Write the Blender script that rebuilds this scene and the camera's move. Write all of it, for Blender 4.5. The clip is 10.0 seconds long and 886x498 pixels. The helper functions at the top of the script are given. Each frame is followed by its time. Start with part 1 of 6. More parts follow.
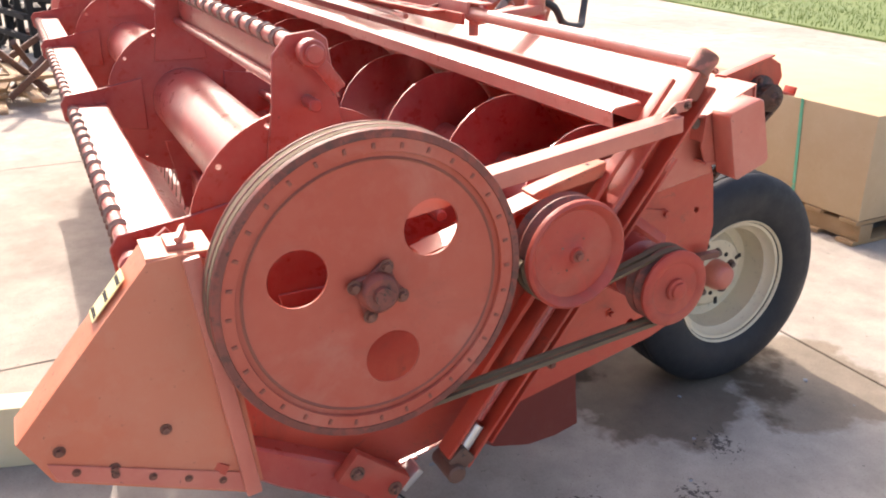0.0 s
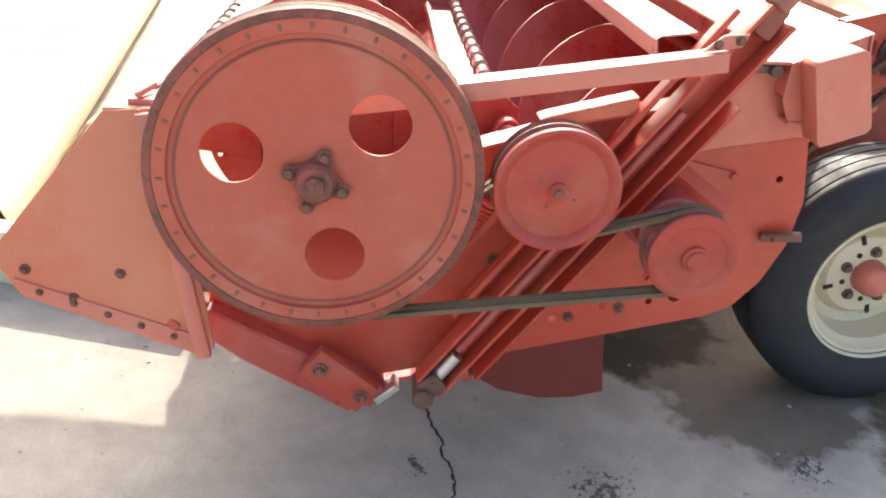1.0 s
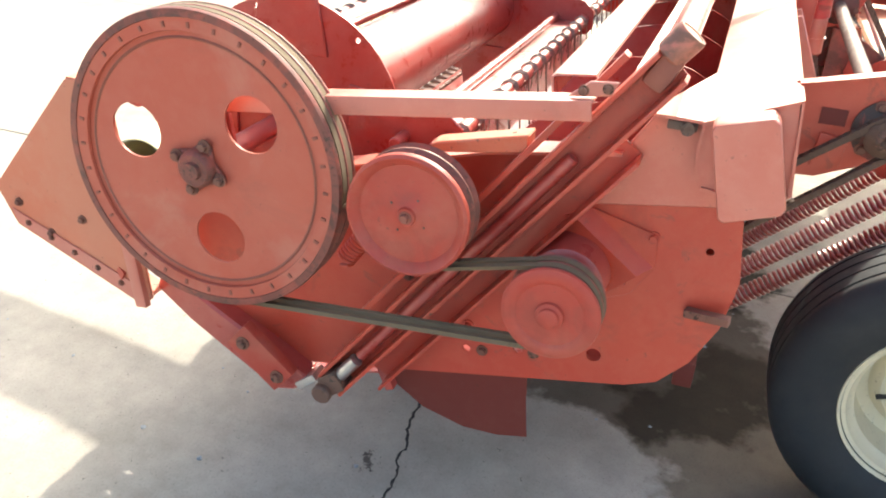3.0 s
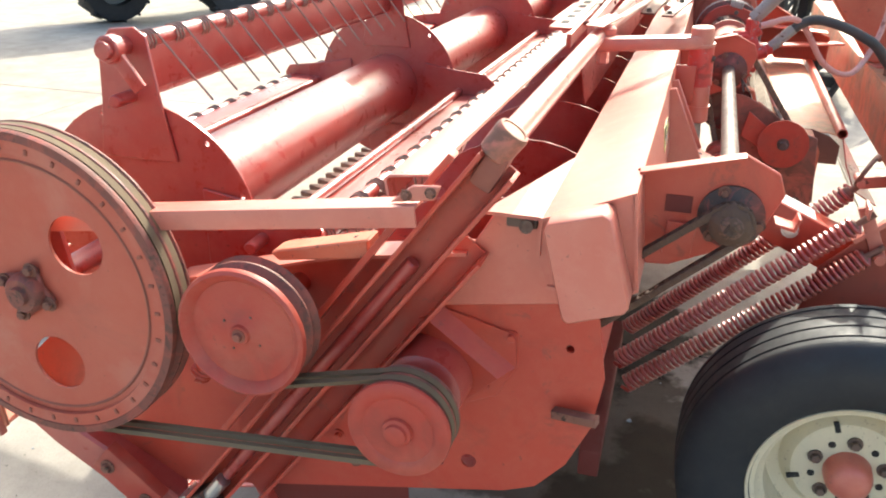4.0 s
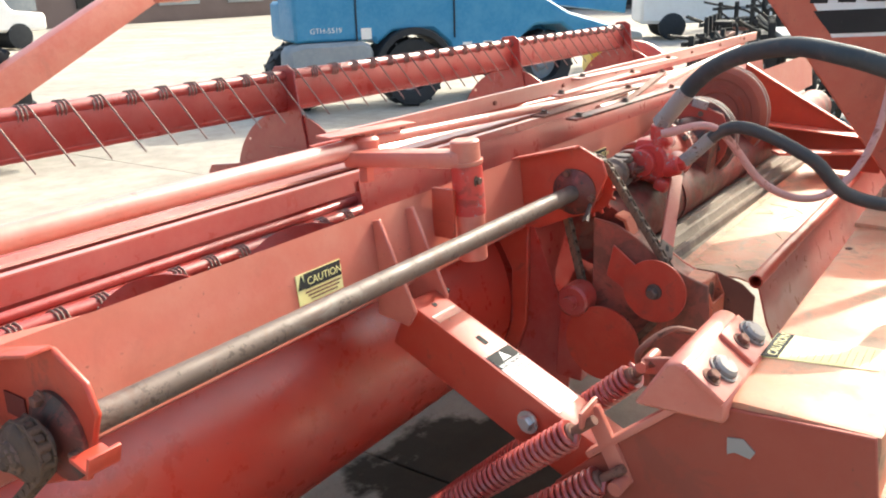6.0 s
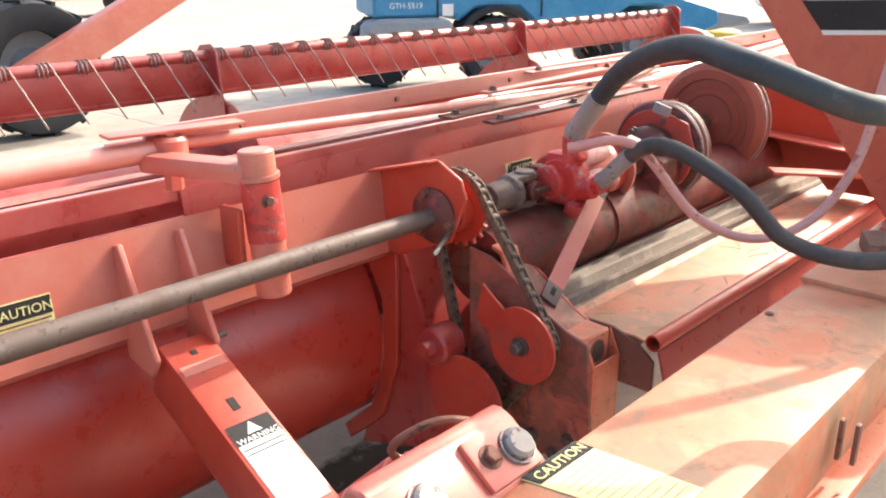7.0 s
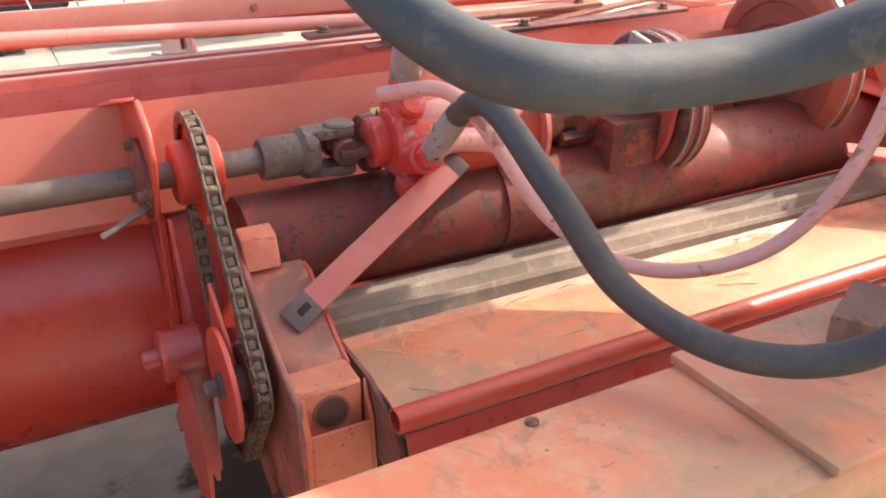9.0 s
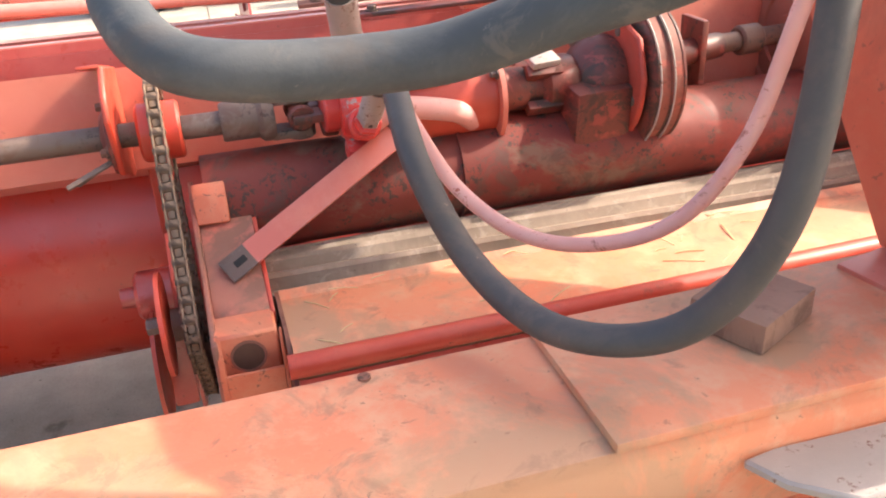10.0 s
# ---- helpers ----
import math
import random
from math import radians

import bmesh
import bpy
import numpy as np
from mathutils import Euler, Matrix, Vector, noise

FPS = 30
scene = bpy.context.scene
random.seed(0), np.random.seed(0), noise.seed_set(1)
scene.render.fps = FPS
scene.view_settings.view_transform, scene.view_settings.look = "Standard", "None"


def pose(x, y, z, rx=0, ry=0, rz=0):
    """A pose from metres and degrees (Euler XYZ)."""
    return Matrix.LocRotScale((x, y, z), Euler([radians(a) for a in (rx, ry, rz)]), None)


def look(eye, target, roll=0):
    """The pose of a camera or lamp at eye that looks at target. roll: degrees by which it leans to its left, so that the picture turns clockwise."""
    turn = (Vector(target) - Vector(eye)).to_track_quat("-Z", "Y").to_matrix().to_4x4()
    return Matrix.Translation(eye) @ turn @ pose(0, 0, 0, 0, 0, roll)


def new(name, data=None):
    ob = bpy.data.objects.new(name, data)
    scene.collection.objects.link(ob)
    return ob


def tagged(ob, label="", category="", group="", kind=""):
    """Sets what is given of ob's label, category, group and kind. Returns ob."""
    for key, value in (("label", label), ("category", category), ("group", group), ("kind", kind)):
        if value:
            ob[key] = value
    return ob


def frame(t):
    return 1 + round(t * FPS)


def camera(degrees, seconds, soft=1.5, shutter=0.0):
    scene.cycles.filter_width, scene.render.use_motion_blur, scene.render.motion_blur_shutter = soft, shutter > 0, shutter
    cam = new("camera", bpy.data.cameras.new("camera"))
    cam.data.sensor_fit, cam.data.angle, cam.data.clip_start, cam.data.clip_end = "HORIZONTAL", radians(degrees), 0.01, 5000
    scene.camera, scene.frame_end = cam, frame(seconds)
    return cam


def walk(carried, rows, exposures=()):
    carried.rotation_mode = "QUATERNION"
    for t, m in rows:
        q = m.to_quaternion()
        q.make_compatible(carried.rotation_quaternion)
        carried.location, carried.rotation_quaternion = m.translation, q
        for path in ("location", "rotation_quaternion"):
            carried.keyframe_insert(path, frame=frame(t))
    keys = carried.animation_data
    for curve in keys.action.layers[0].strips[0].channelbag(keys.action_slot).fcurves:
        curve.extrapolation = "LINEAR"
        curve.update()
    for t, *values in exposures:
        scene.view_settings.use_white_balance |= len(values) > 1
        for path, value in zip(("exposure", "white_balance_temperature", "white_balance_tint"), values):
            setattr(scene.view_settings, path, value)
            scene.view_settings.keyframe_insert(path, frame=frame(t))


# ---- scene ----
cam = camera(55.9, 10.0, soft=2.0)
PATH = [
    (0, (-1.461, 1.185, 1.536), (0.197, 0.359, 0.782), 0.1),
    (0.5, (-1.475, 0.823, 1.471), (0.232, 0.232, 0.612), 1.8),
    (0.8, (-1.502, 0.698, 1.438), (0.277, 0.382, 0.581), 1.6),
    (1, (-1.556, 0.581, 1.447), (0.233, 0.427, 0.567), 2.9),
    (1.5, (-1.611, 0.299, 1.463), (0.166, 0.336, 0.545), 3.2),
    (2, (-1.466, 0.081, 1.44), (0.291, 0.284, 0.505), 6.6),
    (2.2, (-1.45, -0.003, 1.455), (0.281, 0.313, 0.505), 6.8),
    (3.3, (-1.417, -0.279, 1.543), (0.271, 0.305, 0.642), 3.1),
    (3.5, (-1.373, -0.335, 1.557), (0.329, 0.234, 0.673), 1.8),
    (4, (-1.256, -0.391, 1.574), (0.5, 0.143, 0.779), 0.9),
    (4.5, (-1.129, -0.649, 1.609), (0.653, -0.096, 0.887), 0.1),
    (5, (-0.919, -0.811, 1.596), (0.866, -0.223, 0.911), -0.1),
    (5.5, (-0.588, -1.008, 1.575), (1.162, -0.273, 0.946), 1.3),
    (5.7, (-0.492, -1.129, 1.557), (1.187, -0.224, 0.955), -0.1),
    (6.8, (0.123, -1.438, 1.548), (1.523, -0.16, 0.911), -0.8),
    (7, (0.256, -1.475, 1.54), (1.633, -0.18, 0.885), -0.3),
    (7.5, (0.538, -1.602, 1.552), (1.739, -0.162, 0.856), 0.4),
    (8, (0.735, -1.634, 1.521), (1.83, -0.124, 0.799), -0.5),
    (8.5, (0.991, -1.541, 1.486), (1.994, 0.001, 0.702), -0.1),
    (9, (1.176, -1.528, 1.46), (2.019, 0.08, 0.621), -0.5),
    (9.5, (1.328, -1.612, 1.468), (1.957, 0.074, 0.595), -1.1),
    (10, (1.443, -1.688, 1.487), (1.919, 0.021, 0.562), -3.0),
]
EXPOSURES = [(0, 1.34, 6800, 19), (1.0, 1.72, 6650, 9), (2.0, 2.08, 6500, -4), (3.5, 1.70, 6500, 4), (4.0, 1.58, 6400, 3), (5.0, 1.35, 6500, 2), (5.5, 1.35, 6400, 2), (7.0, 1.55, 6600, 9), (8.5, 1.58, 6850, 13), (10.0, 1.92, 7150, 17)]
walk(cam, [(t, look(eye, target, roll)) for t, eye, target, roll in PATH], EXPOSURES)

# ---- light ----
SUN_TO = Vector((1.0, -0.06, 0.78)).normalized()
world = bpy.data.worlds.new("sky")
scene.world = world
world.use_nodes = True
wn = world.node_tree.nodes
sky = wn.new("ShaderNodeTexSky")
sky.sky_type = "NISHITA"
sky.sun_disc = False
sky.sun_elevation = math.asin(SUN_TO.z)
sky.sun_rotation = math.atan2(SUN_TO.x, SUN_TO.y)
sky.dust_density = 5.0
sky.ozone_density = 0.4
world.node_tree.links.new(sky.outputs[0], wn["Background"].inputs[0])
wn["Background"].inputs[1].default_value = 0.15
sun_data = bpy.data.lights.new("sun", "SUN")
sun_data.energy, sun_data.angle, sun_data.color = 2.4, radians(0.6), (1.0, 0.93, 0.82)
sun = new("sun", sun_data)
sun.matrix_world = look(SUN_TO * 30, (0, 0, 0))


# ---- materials ----
def nodes(name):
    m = bpy.data.materials.new(name)
    m.use_nodes = True
    return m, m.node_tree.nodes, m.node_tree.links, m.node_tree.nodes["Principled BSDF"]


def noise_node(nt, ln, scale, detail=4, rough=0.6, vec=None, stretch=None):
    n = nt.new("ShaderNodeTexNoise")
    n.inputs["Scale"].default_value, n.inputs["Detail"].default_value, n.inputs["Roughness"].default_value = scale, detail, rough
    co = nt.new("ShaderNodeTexCoord")
    src = co.outputs["Object"]
    if stretch:
        mp = nt.new("ShaderNodeMapping")
        mp.inputs["Scale"].default_value = stretch
        ln.new(src, mp.inputs["Vector"])
        src = mp.outputs["Vector"]
    ln.new(src, n.inputs["Vector"])
    return n


def ramp(nt, ln, src, stops):
    r = nt.new("ShaderNodeValToRGB")
    while len(r.color_ramp.elements) < len(stops):
        r.color_ramp.elements.new(0.5)
    for e, (p, c) in zip(r.color_ramp.elements, stops):
        e.position, e.color = p, (*c, 1) if len(c) == 3 else c
    ln.new(src, r.inputs["Fac"])
    return r


def mix(nt, ln, fac, a, b, mode="MIX"):
    m = nt.new("ShaderNodeMix")
    m.data_type, m.blend_type = "RGBA", mode
    for sock, v in ((m.inputs[0], fac), (m.inputs[6], a), (m.inputs[7], b)):
        if isinstance(v, (int, float)):
            sock.default_value = v
        elif isinstance(v, tuple):
            sock.default_value = (*v, 1)
        else:
            ln.new(v, sock)
    return m.outputs[2]


G3 = lambda v: (v, v, v)


def weathered(name, base, fade, wear, rough=0.45, chips=0.73, dust=0.35, metal=0.0, bump=0.25, scale=1.0, coat=0.0, stains=()):
    """Paint or metal with sun fading, dust, chips and fine relief."""
    m, nt, ln, p = nodes(name)
    big = noise_node(nt, ln, 3.1 * scale, 5, 0.62)
    mid = noise_node(nt, ln, 17 * scale, 6, 0.7)
    fine = noise_node(nt, ln, 95 * scale, 4, 0.7)
    f1 = ramp(nt, ln, big.outputs["Fac"], [(0.42, G3(0)), (0.60, G3(1))])
    f2 = ramp(nt, ln, mid.outputs["Fac"], [(0.46, G3(0)), (0.62, G3(dust))])
    f3 = ramp(nt, ln, fine.outputs["Fac"], [(0.5 + 0.68 * (chips - 0.5), G3(0)), (0.53 + 0.68 * (chips - 0.5), G3(1))])
    gate = ramp(nt, ln, mid.outputs["Fac"], [(0.5, G3(0)), (0.57, G3(1))])
    c = mix(nt, ln, f1.outputs["Color"], base, tuple(0.62 * a + 0.38 * b for a, b in zip(base, fade)))
    c = mix(nt, ln, f2.outputs["Color"], c, fade)
    both = nt.new("ShaderNodeMath")
    both.operation = "MULTIPLY"
    ln.new(f3.outputs["Color"], both.inputs[0])
    ln.new(gate.outputs["Color"], both.inputs[1])
    c = mix(nt, ln, both.outputs[0], c, wear)
    for sc, lo, hi, amount, colour in stains:
        n = noise_node(nt, ln, sc, 7, 0.68)
        n.inputs["Distortion"].default_value = 0.6
        f = ramp(nt, ln, n.outputs["Fac"], [(0.5 + 0.6 * (lo - 0.5), G3(0)), (0.5 + 0.6 * (hi - 0.5), G3(amount))])
        c = mix(nt, ln, f.outputs["Color"], c, colour)
    ln.new(c, p.inputs["Base Color"])
    r = ramp(nt, ln, mid.outputs["Fac"], [(0.3, G3(max(0.05, rough - 0.12))), (0.75, G3(min(1, rough + 0.25)))])
    ln.new(r.outputs["Color"], p.inputs["Roughness"])
    p.inputs["Metallic"].default_value = metal
    p.inputs["Coat Weight"].default_value = coat
    p.inputs["Coat Roughness"].default_value = 0.32
    b = nt.new("ShaderNodeBump")
    b.inputs["Strength"].default_value, b.inputs["Distance"].default_value = bump, 0.003
    ln.new(mid.outputs["Fac"], b.inputs["Height"])
    ln.new(b.outputs["Normal"], p.inputs["Normal"])
    return m


RED = weathered("red_paint", (0.47, 0.048, 0.024), (0.52, 0.105, 0.058), (0.10, 0.035, 0.02), 0.42,
                stains=((5.3, 0.58, 0.75, 0.40, (0.24, 0.05, 0.032)), (17, 0.66, 0.76, 0.5, (0.22, 0.06, 0.04)), (70, 0.80, 0.84, 0.6, (0.14, 0.05, 0.035))), coat=0.25)
DEEP_RED = weathered("glossy_red_paint", (0.38, 0.042, 0.032), (0.46, 0.12, 0.095), (0.10, 0.03, 0.02), 0.31, coat=0.6)
# glossy red made more saturated to hold warm light bounced into the trough
TROUGH_BOUNCE = weathered("glossy_trough_paint_with_bounce", (0.47, 0.036, 0.020), (0.50, 0.075, 0.045), (0.14, 0.03, 0.02), 0.3, dust=0.2, coat=0.6)
FADED = weathered("faded_red_paint", (0.55, 0.135, 0.09), (0.62, 0.24, 0.17), (0.16, 0.06, 0.04), 0.5,
                  stains=((4.1, 0.60, 0.78, 0.35, (0.38, 0.11, 0.075)), (80, 0.80, 0.84, 0.6, (0.2, 0.08, 0.055))), coat=0.6)
SHEAVE = weathered("dulled_red_paint", (0.45, 0.084, 0.048), (0.49, 0.145, 0.092), (0.16, 0.06, 0.04), 0.5,
                   stains=((6.0, 0.60, 0.80, 0.35, (0.30, 0.09, 0.06)), (2.4, 0.55, 0.72, 0.35, (0.50, 0.22, 0.16))))
COVER = weathered("sun_bleached_red_paint", (0.60, 0.20, 0.145), (0.66, 0.32, 0.25), (0.2, 0.09, 0.06), 0.33, coat=1.0)
PULLEY = weathered("dirty_sheave_paint", (0.42, 0.043, 0.026), (0.45, 0.095, 0.06), (0.15, 0.05, 0.035), 0.5,
                   stains=((9, 0.50, 0.70, 0.55, (0.29, 0.055, 0.036)), (3.5, 0.52, 0.72, 0.4, (0.44, 0.13, 0.085))))
# darker copy of the red paint, with the end plates' shade in its colour
SHADED_RED = weathered("shaded_plate_paint", (0.31, 0.050, 0.028), (0.37, 0.095, 0.058), (0.12, 0.04, 0.026), 0.6,
                      stains=((2.6, 0.50, 0.68, 0.5, (0.31, 0.075, 0.045)), (9, 0.60, 0.72, 0.5, (0.22, 0.065, 0.042))))
GRIMY = weathered("grimy_faded_paint", (0.47, 0.125, 0.085), (0.52, 0.22, 0.16), (0.15, 0.06, 0.04), 0.55,
                  stains=((14, 0.44, 0.60, 0.85, (0.17, 0.085, 0.055)), (5, 0.50, 0.66, 0.6, (0.23, 0.11, 0.075))))
SKIRT = weathered("dull_maroon_rubber", (0.135, 0.017, 0.011), (0.17, 0.036, 0.025), (0.07, 0.03, 0.02), 0.65)
HUB = weathered("grimy_red_casting", (0.25, 0.07, 0.045), (0.32, 0.13, 0.09), (0.12, 0.06, 0.04), 0.6)
ROLLR = weathered("stained_roll_paint", (0.150, 0.018, 0.011), (0.17, 0.040, 0.026), (0.05, 0.025, 0.018), 0.6, chips=0.55,
                  stains=((3.4, 0.58, 0.68, 0.7, (0.15, 0.105, 0.07)), (14, 0.55, 0.68, 0.7, (0.07, 0.04, 0.03)), (5.5, 0.58, 0.68, 0.8, (0.24, 0.035, 0.022))))
GREASY_RED = weathered("greasy_red_casting", (0.12, 0.026, 0.019), (0.19, 0.065, 0.046), (0.03, 0.022, 0.018), 0.45, chips=0.6,
                        stains=((11, 0.50, 0.62, 0.9, (0.045, 0.03, 0.024)), (30, 0.58, 0.68, 0.7, (0.30, 0.06, 0.045))))
CAKE = weathered("caked_brown_grease", (0.075, 0.040, 0.026), (0.14, 0.078, 0.05), (0.03, 0.018, 0.013), 0.7, bump=1.0, scale=2.2)
ORANGE = weathered("faded_orange_paint", (0.62, 0.165, 0.085), (0.64, 0.28, 0.17), (0.20, 0.08, 0.04), 0.5, dust=0.5,
                   stains=((6.2, 0.60, 0.72, 0.6, (0.42, 0.17, 0.10)), (95, 0.70, 0.74, 0.8, (0.14, 0.07, 0.05))))
MAST_RED = weathered("mast_paint", (0.50, 0.098, 0.052), (0.54, 0.17, 0.10), (0.17, 0.06, 0.04), 0.5, stains=((5.2, 0.60, 0.74, 0.5, (0.34, 0.085, 0.05)), (60, 0.72, 0.78, 0.6, (0.15, 0.06, 0.04))), coat=0.2)
DUSTY = weathered("dusty_orange_paint", (0.62, 0.205, 0.105), (0.60, 0.315, 0.19), (0.22, 0.13, 0.08), 0.5, dust=0.8,
                  stains=((4.6, 0.46, 0.64, 0.85, (0.37, 0.225, 0.135)), (7.5, 0.60, 0.68, 0.40, (0.58, 0.18, 0.09)), (13, 0.60, 0.74, 0.6, (0.27, 0.155, 0.095)), (41, 0.72, 0.80, 0.5, (0.2, 0.11, 0.07))))
PANEL = weathered("pale_divider_paint", (0.58, 0.17, 0.09), (0.60, 0.27, 0.17), (0.15, 0.06, 0.04), 0.6)
BRIGHT_RED = weathered("fresh_red_paint", (0.58, 0.034, 0.028), (0.56, 0.10, 0.08), (0.3, 0.3, 0.3), 0.4, chips=0.58, stains=((24, 0.60, 0.74, 0.6, (0.20, 0.04, 0.03)),))
GREASE = weathered("greasy_dark_metal", (0.105, 0.055, 0.038), (0.19, 0.095, 0.065), (0.04, 0.03, 0.024), 0.6, metal=0.0, chips=0.55)
RUST = weathered("rusty_red_steel", (0.17, 0.065, 0.042), (0.27, 0.13, 0.09), (0.06, 0.03, 0.02), 0.7, chips=0.55)
STEEL = weathered("worn_shaft_steel", (0.12, 0.08, 0.063), (0.17, 0.125, 0.10), (0.07, 0.045, 0.035), 0.5, metal=0.1, chips=0.55, stains=((9, 0.58, 0.70, 0.6, (0.21, 0.175, 0.15)), (22, 0.6, 0.68, 0.6, (0.12, 0.065, 0.045))))
TINE = weathered("worn_tine_steel", (0.26, 0.17, 0.135), (0.42, 0.33, 0.28), (0.13, 0.06, 0.045), 0.42, metal=0.25)
BRIGHT = weathered("bright_steel", (0.62, 0.60, 0.57), (0.70, 0.68, 0.64), (0.25, 0.2, 0.17), 0.3, metal=0.85)
CHAIN = weathered("oily_chain_steel", (0.135, 0.085, 0.052), (0.22, 0.155, 0.105), (0.05, 0.03, 0.02), 0.6, metal=0.0, chips=0.5)
RUBBER = weathered("tyre_rubber", (0.011, 0.014, 0.018), (0.024, 0.026, 0.030), (0.06, 0.056, 0.052), 0.62, chips=0.8, dust=0.35)
HOSE = weathered("hose_rubber", (0.028, 0.037, 0.043), (0.058, 0.066, 0.071), (0.11, 0.105, 0.10), 0.66, dust=0.5, bump=0.4,
                 stains=((8, 0.54, 0.74, 0.55, (0.080, 0.086, 0.088)), (30, 0.64, 0.76, 0.45, (0.11, 0.10, 0.09)), (5, 0.56, 0.74, 0.5, (0.075, 0.058, 0.048))))
BELT = weathered("belt_rubber", (0.135, 0.092, 0.052), (0.20, 0.145, 0.088), (0.05, 0.035, 0.025), 0.9)
RIM = weathered("greasy_rim_paint", (0.17, 0.05, 0.036), (0.25, 0.09, 0.065), (0.07, 0.035, 0.025), 0.55, chips=0.6,
                stains=((16, 0.48, 0.66, 0.75, (0.33, 0.075, 0.05)), (30, 0.58, 0.70, 0.7, (0.08, 0.04, 0.03))))
PINK = weathered("painted_hose", (0.62, 0.29, 0.25), (0.66, 0.40, 0.36), (0.35, 0.09, 0.06), 0.6, chips=0.68, stains=((7, 0.66, 0.70, 0.8, (0.30, 0.10, 0.07)),))
CREAM = weathered("cream_rim_paint", (0.66, 0.585, 0.41), (0.58, 0.51, 0.37), (0.35, 0.29, 0.2), 0.45, chips=0.66)
ROLLG = weathered("ribbed_roll_rubber", (0.23, 0.18, 0.135), (0.31, 0.25, 0.195), (0.10, 0.075, 0.055), 0.85, dust=0.6, stains=((2.6, 0.46, 0.66, 0.6, (0.15, 0.112, 0.082)), (25, 0.60, 0.72, 0.5, (0.38, 0.32, 0.26))))
BLACK = weathered("matt_black", (0.018, 0.017, 0.016), (0.04, 0.038, 0.035), (0.08, 0.07, 0.06), 0.85)
WHITE = weathered("white_label", (0.80, 0.79, 0.76), (0.72, 0.70, 0.66), (0.5, 0.4, 0.35), 0.5, chips=0.7)
YELLOW = weathered("yellow_label", (0.80, 0.72, 0.30), (0.78, 0.74, 0.48), (0.5, 0.35, 0.2), 0.5, chips=0.68)
PALE_PIPE = weathered("pale_yellow_pipe", (0.66, 0.58, 0.36), (0.70, 0.64, 0.48), (0.4, 0.3, 0.2), 0.6)
BLUE = weathered("blue_machine_paint", (0.03, 0.22, 0.42), (0.10, 0.32, 0.5), (0.2, 0.2, 0.2), 0.4)
YELLOW_PAINT = weathered("yellow_machine_paint", (0.72, 0.46, 0.03), (0.72, 0.52, 0.14), (0.2, 0.14, 0.05), 0.45)
HOSE_DARK = weathered("worn_hose_rubber", (0.040, 0.040, 0.042), (0.085, 0.074, 0.068), (0.15, 0.11, 0.09), 0.6, dust=0.5, stains=((6, 0.55, 0.70, 0.5, (0.12, 0.088, 0.072)),))
BLOCK = weathered("dirty_block_wood", (0.25, 0.135, 0.09), (0.36, 0.22, 0.16), (0.10, 0.06, 0.045), 0.8, stains=((12, 0.52, 0.66, 0.6, (0.14, 0.075, 0.05)),))
FERRULE = weathered("dull_zinc", (0.29, 0.265, 0.245), (0.40, 0.36, 0.335), (0.14, 0.07, 0.05), 0.5, metal=0.1, chips=0.6)
GREY = weathered("dusty_grey_casting", (0.25, 0.28, 0.30), (0.36, 0.37, 0.37), (0.1, 0.1, 0.1), 0.7)
CARD = weathered("brown_cardboard", (0.50, 0.37, 0.22), (0.56, 0.44, 0.28), (0.36, 0.26, 0.15), 0.85, bump=0.1)
STRAW = weathered("dry_straw", (0.48, 0.38, 0.20), (0.55, 0.46, 0.28), (0.3, 0.22, 0.1), 0.7)
WOOD = weathered("pallet_wood", (0.34, 0.22, 0.11), (0.42, 0.30, 0.18), (0.14, 0.09, 0.05), 0.8)
STRAP = weathered("green_strap", (0.10, 0.42, 0.26), (0.2, 0.5, 0.36), (0.1, 0.3, 0.2), 0.45)
SIDING = weathered("far_wall_siding", (0.13, 0.095, 0.09), (0.17, 0.13, 0.125), (0.1, 0.08, 0.08), 0.8, scale=0.2)
DARKGLASS = weathered("dark_window_glass", (0.03, 0.035, 0.04), (0.05, 0.055, 0.06), (0.08, 0.08, 0.08), 0.15)


